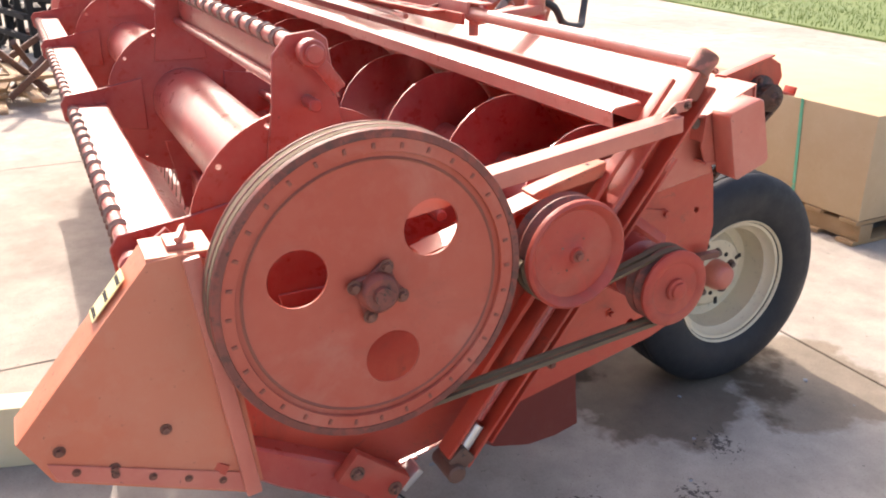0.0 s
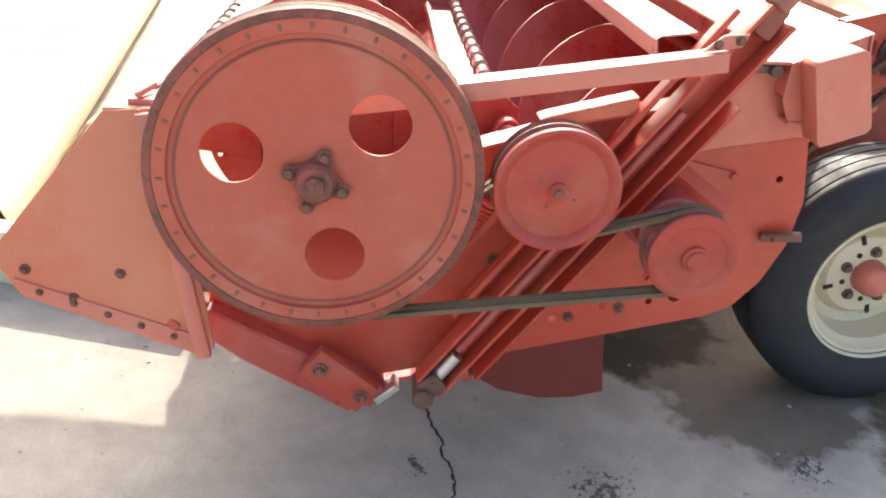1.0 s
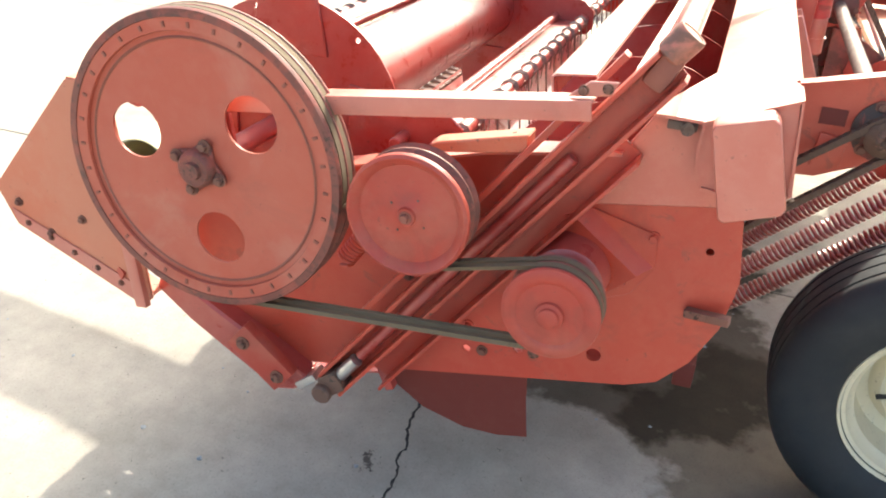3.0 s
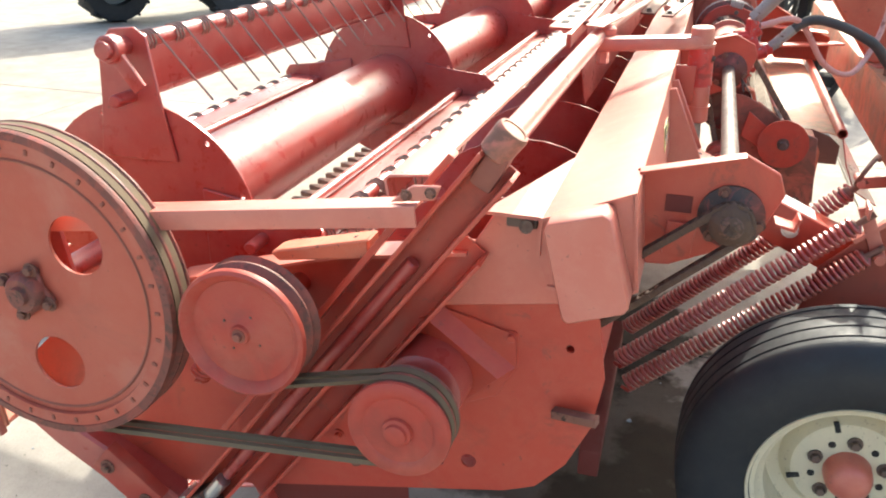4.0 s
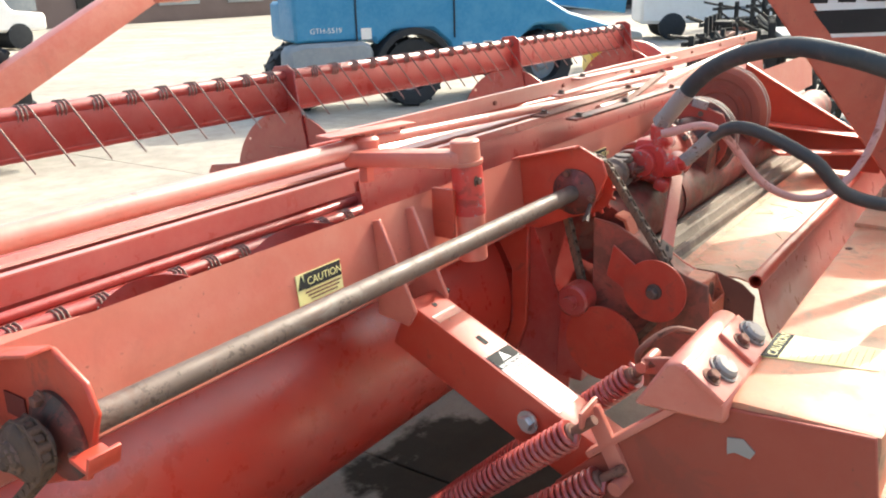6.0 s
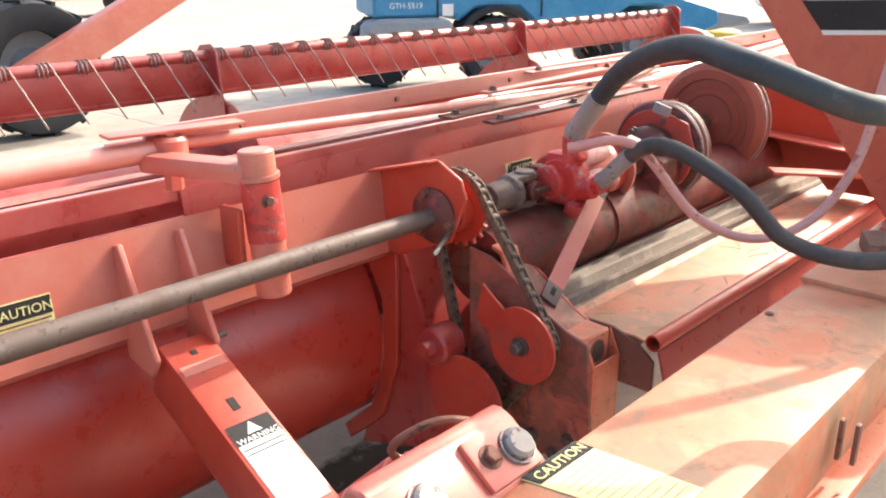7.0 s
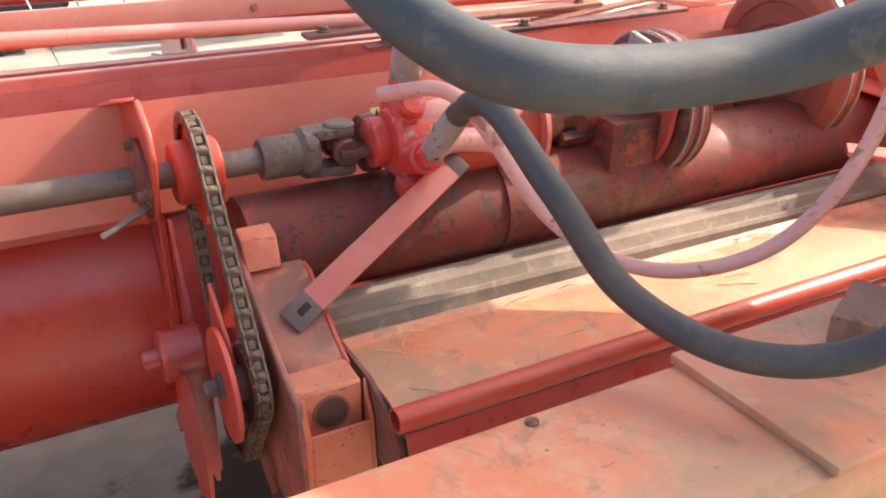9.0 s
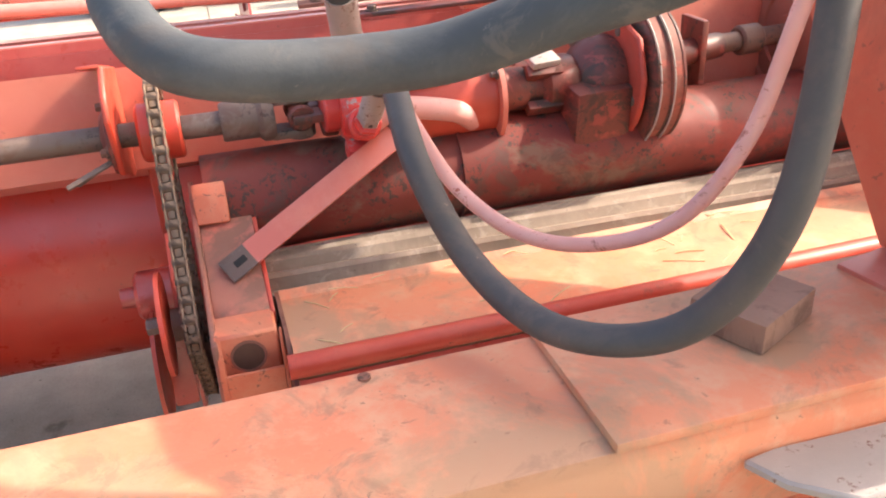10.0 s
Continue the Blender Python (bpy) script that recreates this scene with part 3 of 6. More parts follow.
for k in range(3):
    bm = bmesh.new()
    box(bm, (-0.075, 1.105 + 0.022 * k, 0.9595 - 0.0257 * k), (0.04, 0.008, 0.002), (-49.4, 0, 0), w=0)
    M("label_bar", bm, BLACK, parent=div)
bm = bmesh.new()
box(bm, (-0.07, 1.00, 1.010), (0.06, 0.045, 0.012), (0, 0, 0), w=0.003)
bar(bm, (-0.10, 1.005, 1.022), (-0.05, 0.985, 1.028), 0.010, 0.010)
M("divider_latch", bm, FADED)

# large reel sheave
HOLES = [(RY + 0.148 * math.cos(radians(a)), RZ + 0.148 * math.sin(radians(a)), 0.054) for a in (138, 18, 258)]
bm = bmesh.new()
ring = [(RY + 0.266 * math.cos(2 * math.pi * k / 64), RZ + 0.266 * math.sin(2 * math.pi * k / 64)) for k in range(64)]
prism(bm, ring, -0.200, -0.195, holes=HOLES)
sheave = M("reel_sheave", bm, SHEAVE, "large faded red reel drive sheave with three holes")
bm = bmesh.new()
lathe(bm, [(0.252, 0.002), (0.253, -0.0005), (0.276, -0.001), (0.276, 0.006), (0.252, 0.0065)], (-0.208, RY, RZ), (1, 0, 0), 72, closed=True)
M("rim_band", bm, SHEAVE, parent=sheave)
bm = bmesh.new()
lathe(bm, [(0.2755, 0.001), (0.277, -0.003), (0.291, -0.002), (0.293, 0.004), (0.293, 0.008), (0.281, 0.02), (0.293, 0.032), (0.293, 0.037), (0.281, 0.048), (0.293, 0.058), (0.293, 0.062), (0.256, 0.062), (0.2565, 0.007), (0.2755, 0.0068)],
      (-0.208, RY, RZ), (1, 0, 0), 72, closed=True)
M("sheave_rim", bm, RIM, "greasy dark sheave rim with two grooves", parent=sheave)
bm = bmesh.new()
lathe(bm, [(0.237, 0), (0.240, -0.002), (0.243, 0)], (-0.2005, RY, RZ), (1, 0, 0), 64, closed=True)
M("paint_ring", bm, HUB, parent=sheave)
b0 = bmesh.new()
box(b0, (-0.0015, 0, 0), (0.004, 0.010, 0.006), w=0.001)
rb = M("rim_bolt", b0, HUB, parent=sheave)
rb.matrix_basis = pose(-0.208, RY + 0.264, RZ)
for k in range(1, 32):
    a = 2 * math.pi * k / 32
    share("rim_bolt", rb.data, sheave, pose(-0.208, RY + 0.264 * math.cos(a), RZ + 0.264 * math.sin(a), math.degrees(a)))
bm = bmesh.new()
hub = [(RY + 0.055 * math.cos(radians(a + d)) * k, RZ + 0.055 * math.sin(radians(a + d)) * k) for a in (20, 110, 200, 290) for d, k in ((-9, 1.0), (9, 1.0), (45, 0.66))]
prism(bm, hub, -0.211, -0.2005, w=0.003)
M("hub_plate", bm, RIM, parent=sheave)
bm = bmesh.new()
lathe(bm, [(0.038, 0), (0.036, 0.014), (0.03, 0.02), (0.018, 0.02), (0.016, 0.028), (0.0, 0.028)], (-0.210, RY, RZ), (-1, 0, 0), 28)
M("hub", bm, RIM, "rusty greasy hub", parent=sheave)
for a in (20, 110, 200, 290):
    bolt("hub_bolt", (-0.211, RY + 0.048 * math.cos(radians(a)), RZ + 0.048 * math.sin(radians(a))), (-1, 0, 0), 0.009, 0.012, RUST, sheave)
bm = bmesh.new()
cyl(bm, (-0.19, RY, RZ), (4.4, RY, RZ), 0.022, 16)
M("reel_shaft", bm, DEEP_RED)

# idler and lower sheaves, belts and tension spring
bm = bmesh.new()
lathe(bm, [(0.0, 0.080), (0.016, 0.080), (0.018, 0.074), (0.024, 0.072), (0.030, 0.0685), (0.064, 0.067), (0.092, 0.0655), (0.100, 0.076), (0.108, 0.081), (0.1135, 0.077), (0.115, 0.070),
           (0.1145, 0.0665), (0.098, 0.0625), (0.0, 0.0625)], (-0.140, 0.268, 0.902), (-1, 0, 0), 56)
idl = M("idler_sheave", bm, PULLEY, "red dished idler sheave")
bm = bmesh.new()
lathe(bm, [(0.0, 0.0620), (0.111, 0.0620), (0.1135, 0.0600), (0.101, 0.050), (0.113, 0.038), (0.113, 0.034), (0.101, 0.024), (0.114, 0.012), (0.108, 0.006), (0.0, 0.006)], (-0.140, 0.268, 0.902), (-1, 0, 0), 56)
M("sheave_groove", bm, RIM, "dark greasy belt grooves", parent=idl)
bolt("idler_bolt", (-0.219, 0.268, 0.902), (-1, 0, 0), 0.008, 0.010, HUB, idl)
for k in range(4):
    a = radians(30 + 90 * k)
    bolt("idler_rivet", (-0.2072, 0.268 + 0.036 * math.cos(a), 0.902 + 0.036 * math.sin(a)), (-1, 0, 0), 0.0022, 0.003, STEEL, idl)
bm = bmesh.new()
cyl(bm, (-0.18, 0.265, 0.9), (0.0, 0.265, 0.9), 0.02, 14)
bar(bm, (-0.05, 0.265, 0.9), (-0.05, 0.42, 0.72), 0.012, 0.04)
M("idler_arm", bm, RED)
bm = bmesh.new()
lathe(bm, [(0.0, 0.08), (0.02, 0.08), (0.022, 0.076), (0.060, 0.075), (0.064, 0.078), (0.080, 0.078), (0.087, 0.074), (0.088, 0.070), (0.087, 0.0665), (0.074, 0.064), (0, 0.064)],
      (-0.136, -0.002, 0.772), (-1, 0, 0), 48)
low = M("drive_sheave", bm, PULLEY, "small red drive sheave")
bm = bmesh.new()
lathe(bm, [(0.0, 0.0635), (0.084, 0.0635), (0.087, 0.062), (0.076, 0.054), (0.087, 0.042), (0.087, 0.038), (0.076, 0.028), (0.088, 0.016), (0.085, 0.010), (0, 0.010)], (-0.136, -0.002, 0.772), (-1, 0, 0), 48)
M("sheave_groove", bm, RIM, "dark greasy belt grooves", parent=low)
bm = bmesh.new()
lathe(bm, [(0.026, 0), (0.025, 0.006), (0.019, 0.008), (0.018, 0.014), (0.014, 0.016), (0, 0.016)], (-0.213, -0.002, 0.772), (-1, 0, 0), 24)
M("bushing", bm, PULLEY, parent=low)
bm = bmesh.new()
cyl(bm, (-0.18, -0.002, 0.772), (0.05, -0.002, 0.772), 0.02, 14)
M("drive_shaft_stub", bm, GREASE)
loop = arc(RY, RZ, 0.2905, 262, 545, 60) + arc(0.268, 0.902, 0.110, 0, -105, 18) + arc(-0.002, 0.772, 0.085, 75, 262, 24)
for x in (-0.164, -0.188):
    bm = bmesh.new()
    pts = [Vector((x, y, z)) for y, z in loop]
    n = len(pts)
    rows = []
    for i, p in enumerate(pts):
        d = (pts[(i + 1) % n] - pts[i - 1]).normalized()
        o = Vector((0, -d.z, d.y))
        rows.append([bm.verts.new(p + Vector((a, 0, 0)) + o * b) for a, b in ((-0.0075, -0.002), (0.0075, -0.002), (0.005, 0.006), (-0.005, 0.006))])
    for i in range(n):
        A, B = rows[i], rows[(i + 1) % n]
        for k in range(4):
            bm.faces.new((A[k], A[(k + 1) % 4], B[(k + 1) % 4], B[k]))
    M("drive_belt", bm, BELT, "dusty worn rubber drive belt")


def coil(p0, p1, r, wire, turns, seg=10, ends=0.0):
    p0, p1 = Vector(p0), Vector(p1)
    a = (p1 - p0).normalized()
    u = a.orthogonal().normalized()
    v = a.cross(u)
    pts = [p0 - a * ends] if ends else []
    n = turns * seg
    for k in range(n + 1):
        t = 2 * math.pi * k / seg
        pts.append(p0 + (p1 - p0) * k / n + r * (math.cos(t) * u + math.sin(t) * v))
    if ends:
        pts.append(p1 + a * ends)
    b = bmesh.new()
    sweep(b, pts, wire, 6)
    return b


M("tension_spring", coil((-0.085, 0.372, 0.825), (-0.085, 0.445, 0.715), 0.018, 0.004, 14, 12, 0.02), RED)

# lift channel, rods and reel arm at the end
dd, nn = Vector((-0.6, 0.8)), Vector((0.8, 0.6))


def on(off, s, x):
    p = nn * off + dd * s
    return (x, p.x, p.y)


bm = bmesh.new()
bar(bm, on(0.620, 0.04, -0.062), on(0.620, 1.03, -0.062), 0.006, 0.066)
chan = M("lift_channel", bm, RED, "red diagonal lift channel")
for off in (0.590, 0.650):
    bm = bmesh.new()
    bar(bm, on(off, 0.04, -0.085), on(off, 1.03, -0.085), 0.052, 0.008)
    M("channel_flange", bm, RED, parent=chan)
bm = bmesh.new()
bar(bm, on(0.683, 0.20, -0.075), on(0.683, 0.99, -0.075), 0.03, 0.012)
M("lift_rod", bm, RED)
bm = bmesh.new()
bar(bm, on(0.537, 0.10, -0.045), on(0.537, 0.87, -0.045), 0.06, 0.007)
bar(bm, on(0.56, 0.10, -0.02), on(0.56, 0.87, -0.02), 0.006, 0.05)
M("guide_angle", bm, RED)
bm = bmesh.new()
cyl(bm, on(0.62, 0.14, -0.080), on(0.62, 0.80, -0.080), 0.013, 20, w=0.003)
M("lift_cylinder", bm, DEEP_RED, "red hydraulic lift cylinder")
bm = bmesh.new()
cyl(bm, on(0.62, 0.05, -0.092), on(0.62, 0.135, -0.092), 0.015, 16)
M("piston_rod", bm, BRIGHT, "bare chrome piston rod")
bm = bmesh.new()
cyl(bm, on(0.62, 0.02, -0.13), on(0.62, 0.02, -0.04), 0.022, 16, w=0.004)
box(bm, on(0.62, 0.05, -0.09), (0.05, 0.05, 0.05), (53, 0, 0), w=0.006)
M("clevis", bm, GREASE, "greasy dark clevis")
bm = bmesh.new()
bar(bm, (-0.14, 0.80, 1.022), (-0.14, -0.015, 1.139), 0.05, 0.006, up=(1, 0, 0))
bar(bm, (-0.163, 0.80, 1.008), (-0.163, -0.015, 1.125), 0.006, 0.034, up=(1, 0, 0))
arm = M("reel_arm", bm, FADED, "faded red angle-iron reel arm")
bm = bmesh.new()
bar(bm, (-0.13, 0.72, 1.03), (-0.13, RY, 0.86), 0.01, 0.09)
M("reel_bearing_plate", bm, DEEP_RED)
bm = bmesh.new()
prism(bm, [(0.03, 1.138), (-0.040, 1.148), (-0.050, 1.172), (-0.005, 1.168)], -0.150, -0.143, w=0.002)
arm_plate = M("arm_plate", bm, FADED)
for y, z in ((0.004, 1.152), (-0.034, 1.160)):
    bolt("arm_bolt", (-0.150, y, z), (-1, 0, 0), 0.006, 0.008, RUST, arm_plate)

# torque tube with knuckles
bm = bmesh.new()
cyl(bm, (-0.07, -0.128, 1.229), (0.99, -0.126, 1.228), 0.0205, 24)
M("torque_tube", bm, COVER, "faded red torque tube")
ARM_UP = (Vector(on(0.62, 0.98, -0.08)) - Vector(on(0.62, 0.02, -0.08))).normalized()
KNOB = Vector((-0.082, -0.126, 1.228))
bm = bmesh.new()
lathe(bm, [(0.0, 0.0), (0.022, 0.0), (0.026, 0.004), (0.0275, 0.046), (0.025, 0.052), (0.0205, 0.052), (0.0195, 0.048), (0.0, 0.048)], KNOB - 0.026 * ARM_UP, ARM_UP, 30)
collar = M("tube_collar", bm, GRIMY, "grimy round collar at the tube end")
bm = bmesh.new()
lathe(bm, [(0.0190, 0.0), (0.0190, 0.003), (0.0, 0.003)], KNOB + 0.0215 * ARM_UP, ARM_UP, 26)
M("collar_face", bm, DUSTY, "pale worn end face", parent=collar)
bm = bmesh.new()
bar(bm, (-0.080, -0.124, 1.213), on(0.62, 0.98, -0.08), 0.040, 0.040, w=0.010)
M("tube_clevis", bm, HUB)
bm = bmesh.new()
cyl(bm, (0.980, -0.140, 1.205), (0.980, -0.140, 1.252), 0.030, 20, w=0.006)
cyl(bm, (0.980, -0.140, 1.155), (0.980, -0.140, 1.21), 0.017, 6, w=0.002)
cyl(bm, (0.980, -0.140, 1.250), (0.980, -0.140, 1.262), 0.013, 6, w=0.002)
M("knuckle", bm, FADED)
bm = bmesh.new()
bar(bm, (0.945, -0.125, 1.210), (0.985, -0.385, 1.226), 0.052, 0.034, up=(1, 0, 0), w=0.010)
M("lever", bm, FADED)
bm = bmesh.new()
bar(bm, (0.87, -0.125, 1.264), (1.12, -0.150, 1.260), 0.006, 0.045, up=(0, 0, 1))
M("lever_plate", bm, FADED)
bm = bmesh.new()
cyl(bm, (0.998, -0.395, 1.02), (0.990, -0.383, 1.262), 0.029, 24, w=0.003)
cyl(bm, (0.9915, -0.385, 1.215), (0.991, -0.3845, 1.222), 0.034, 24)
cyl(bm, (0.9975, -0.394, 1.06), (0.9973, -0.394, 1.064), 0.032, 24)
post = M("lift_post", bm, FADED, "faded red lift cylinder with fresh red band")
bm = bmesh.new()
pipe(bm, (0.9952, -0.391, 1.115), (0.9915, -0.3855, 1.213), 0.0312, 0.002, 24)
M("band", bm, BRIGHT_RED, "bright red band with chipped grey primer", parent=post)
bolt("post_bolt", (0.985, -0.414, 1.185), (0, -1, 0), 0.008, 0.008, GREASE, post)
bm = bmesh.new()
box(bm, (0.955, -0.355, 1.12), (0.012, 0.05, 0.10))
M("post_bracket", bm, RED)
# rods of the lift linkage running along to the far end
bm = bmesh.new()
bar(bm, (1.0, -0.02, 1.235), (3.9, 0.05, 1.215), 0.008, 0.062, up=(0, 0, 1))
slot_bar = M("slotted_bar", bm, RED, "faded red slotted adjusting bar")
for k in range(22):
    bm = bmesh.new()
    box(bm, (1.1 + 0.125 * k, -0.0176 + 0.003 * k, 1.2388 - 0.00086 * k), (0.055, 0.022, 0.0015), (0, 0, 1.4), w=0)
    M("bar_slot", bm, BLACK, parent=slot_bar)
for (p0, p1, r) in (((1.0, -0.13, 1.235), (2.5, -0.22, 1.20), 0.012), ((1.2, 0.0, 1.20), (3.4, -0.14, 1.19), 0.009), ((1.9, -0.25, 1.19), (3.8, -0.10, 1.22), 0.013)):
    bm = bmesh.new()
    cyl(bm, p0, p1, r, 12)
    M("brace_rod", bm, COVER)
bm = bmesh.new()
bar(bm, (0.90, -0.06, 1.22), (4.3, 0.02, 1.20), 0.035, 0.012, up=(0, 0, 1))
M("linkage_bar", bm, RED)
bm = bmesh.new()
bar(bm, (0.95, -0.105, 1.245), (4.35, -0.025, 1.24), 0.040, 0.012, up=(0, 0, 1))
M("linkage_rod", bm, COVER)
for k in range(8):
    bm = bmesh.new()
    x = 1.15 + 0.42 * k
    y = -0.105 + 0.08 * (x - 0.95) / 3.4
    cyl(bm, (x, y - 0.012, 1.243), (x, y + 0.052, 1.228), 0.006, 10)
    M("linkage_bolt", bm, HUB)

# belt tightener levers and flat links above the drive
for p0, p1, wd, mt in (((1.62, -0.20, 1.205), (2.18, -0.24, 1.222), 0.045, RUST), ((1.80, -0.16, 1.235), (2.35, -0.18, 1.250), 0.030, FADED), ((1.70, -0.26, 1.190), (2.30, -0.34, 1.215), 0.038, GREASY_RED), ((2.05, -0.10, 1.255), (2.75, -0.16, 1.262), 0.034, COVER), ((1.95, -0.30, 1.20), (2.55, -0.20, 1.235), 0.024, RUST)):
    bm = bmesh.new()
    bar(bm, p0, p1, 0.007, wd, up=(0, 0, 1), w=0.002)
    lk = M("flat_link", bm, mt)
    bolt("link_bolt", Vector(p0).lerp(Vector(p1), 0.06) + Vector((0, 0, 0.0035)), (0, 0, 1), 0.008, 0.010, STEEL, lk)
    bolt("link_bolt", Vector(p0).lerp(Vector(p1), 0.93) + Vector((0, 0, 0.0035)), (0, 0, 1), 0.007, 0.010, RUST, lk)

# cover sheet over the auger
bm = bmesh.new()
sheet(bm, [(0.074, 1.10), (0.080, 1.137), (0.070, 1.144), (0.004, 1.152), (0.001, 1.147)], -0.045, 4.3, 0.004)
M("auger_cover", bm, COVER, "sunlit faded red auger cover sheet")
bm = bmesh.new()
sheet(bm, [(-0.056, 1.159), (-0.0725, 1.159)], -0.045, 4.3, 0.004)
M("cover_edge", bm, COVER, "faded red angle along the auger opening")
# rear fold of the cover; its shade is put in by a darker red
bm = bmesh.new()
sheet(bm, [(-0.0730, 1.1565), (-0.0790, 1.116)], -0.045, 4.3, 0.004)
M("cover_flange", bm, DEEP_RED, "folded rear flange of the cover, darker red for shade")
bm = bmesh.new()
sheet(bm, [(-0.0815, 1.140), (-0.090, 1.09), (-0.100, 1.035)], 1.02, 4.3, 0.003)
M("cover_apron", bm, DEEP_RED, "dark red apron below the cover")

# header beam
BEAM = [(-0.18, 1.04), (-0.183, 1.103), (-0.325, 1.163), (-0.343, 1.002), (-0.30, 0.974), (-0.20, 0.985)]
bm = bmesh.new()
sheet(bm, BEAM, -0.055, 4.3, 0.006)
beam = M("header_beam", bm, FADED, "faded red folded header beam")
bm = bmesh.new()
prism(bm, [(-0.203, 1.118), (-0.284, 1.143), (-0.296, 1.136), (-0.335, 1.000), (-0.328, 0.988), (-0.246, 0.958), (-0.236, 0.964), (-0.198, 1.108)], -0.112, -0.052, w=0.0018)
M("beam_cap", bm, FADED, parent=beam)
bm = bmesh.new()
prism(bm, [(-0.183, 1.03), (-0.186, 1.100), (-0.320, 1.158), (-0.340, 1.000), (-0.30, 0.974), (-0.205, 0.982)], -0.0495, -0.0445)
M("beam_end", bm, FADED, parent=beam)
bm = bmesh.new()
prism(bm, [(-0.05, -0.09), (0.28, -0.182), (0.28, -0.2), (-0.05, -0.2)], 1.098, 1.104, axis="z")
M("beam_flare", bm, FADED, parent=beam)
bm = bmesh.new()
box(bm, (-0.03, -0.15, 1.085), (0.014, 0.05, 0.016))
cyl(bm, (-0.05, -0.16, 1.085), (-0.02, -0.16, 1.085), 0.012, 10)
M("pivot_pin", bm, STEEL)


def caution(x, z, tilt, w, h, bodyw):
    """A CAUTION sticker on the beam's rear face, from its left lower corner."""
    n = Vector((0, -0.994, 0.111)).normalized()
    ux, uy = Vector((1, 0, 0)), Vector((0, 0.111, 0.994)).normalized()
    o = Vector((x, -0.3365 - (1.058 - z) * 0.111 + 0.0, z)) + n * 0.0015
    m = Matrix((ux, uy, n)).transposed().to_4x4()
    m.translation = o
    bm = bmesh.new()
    box(bm, (w / 2, h / 2, 0), (w, h, 0.0012), w=0)
    st = M("caution_label", bm, YELLOW, "worn yellow caution label")
    st.matrix_basis = m
    bm = bmesh.new()
    box(bm, (w * 0.58, h * 0.72, 0.001), (w * 0.82, h * 0.5, 0.001), w=0)
    a = M("label_field", bm, BLACK, parent=st)
    text("label_text", "CAUTION", Matrix.Translation((w * 0.22, h * 0.58, 0.0016)), h * 0.36, YELLOW, st)
    bm = bmesh.new()
    prism(bm, [(w * 0.02, h * 0.5), (w * 0.2, h * 0.5), (w * 0.11, h * 0.95)], 0.0006, 0.0016, axis="z")
    M("label_triangle", bm, BLACK, parent=st)
    for k in range(3):
        bm = bmesh.new()
        box(bm, (w * 0.56, h * (0.36 - 0.12 * k), 0.001), (w * (0.8 - 0.1 * k), h * 0.045, 0.001), w=0)
        M("label_line", bm, RUST, parent=st)


caution(0.560, 1.052, 0, 0.108, 0.052, 0)
caution(1.675, 1.055, 0, 0.095, 0.055, 0)

# auger trough and auger
bm = bmesh.new()
sheet(bm, [(-0.225, 1.0)] + arc(-0.02, 0.785, 0.268, 130, 278, 28), 0.007, 1.33, 0.004, 1)
M("auger_trough", bm, TROUGH_BOUNCE, "smooth curved red auger trough sheet")
bm = bmesh.new()
sheet(bm, arc(-0.02, 0.785, 0.268, 215, 278, 12), 1.33, 4.3, 0.004)
M("auger_floor", bm, DEEP_RED)
bm = bmesh.new()
prism(bm, [(-0.29, 0.995), (-0.345, 0.99), (-0.40, 0.86), (-0.46, 0.72), (-0.44, 0.58), (-0.20, 0.50), (-0.23, 0.60), (-0.28, 0.74), (-0.285, 0.88)], 1.3425, 1.3485)
M("trough_end_wall", bm, DEEP_RED)
# added sheet under the header that keeps sun off the ground below
bm = bmesh.new()
sheet(bm, [(0.017, 0.512), (0.12, 0.44), (0.5, 0.335)], 0.04, 4.3, 0.004)
M("header_sun_block", bm, DEEP_RED)
bm = bmesh.new()
prism(bm, [(-0.2, 1.0), (-0.335, 1.0), (-0.335, 0.9), (-0.33, 0.74), (-0.28, 0.6), (-0.17, 0.5), (-0.15, 0.53), (-0.25, 0.62), (-0.292, 0.75), (-0.29, 0.88), (-0.24, 0.97)], 1.33, 1.342, w=0.002)
M("trough_end_rib", bm, RED)
bm = bmesh.new()
cyl(bm, (0.02, -0.02, 0.79), (4.28, -0.02, 0.79), 0.09, 32)
aug = M("auger_tube", bm, DEEP_RED, "glossy dark red auger tube")
bm = bmesh.new()
prev = None
for k in range(36 * 10 + 1):
    a = 2 * math.pi * k / 36 + math.radians(-18)
    x = 0.05 + 0.4 * k / 36
    row = [bm.verts.new((x + e, -0.02 + r * math.cos(a), 0.79 + r * math.sin(a))) for r, e in ((0.088, 0), (0.258, 0), (0.258, 0.005), (0.088, 0.005))]
    if prev:
        for j in range(4):
            bm.faces.new((prev[j], prev[(j + 1) % 4], row[(j + 1) % 4], row[j]))
    prev = row
M("flighting", bm, DEEP_RED, "helical auger flighting", parent=aug)

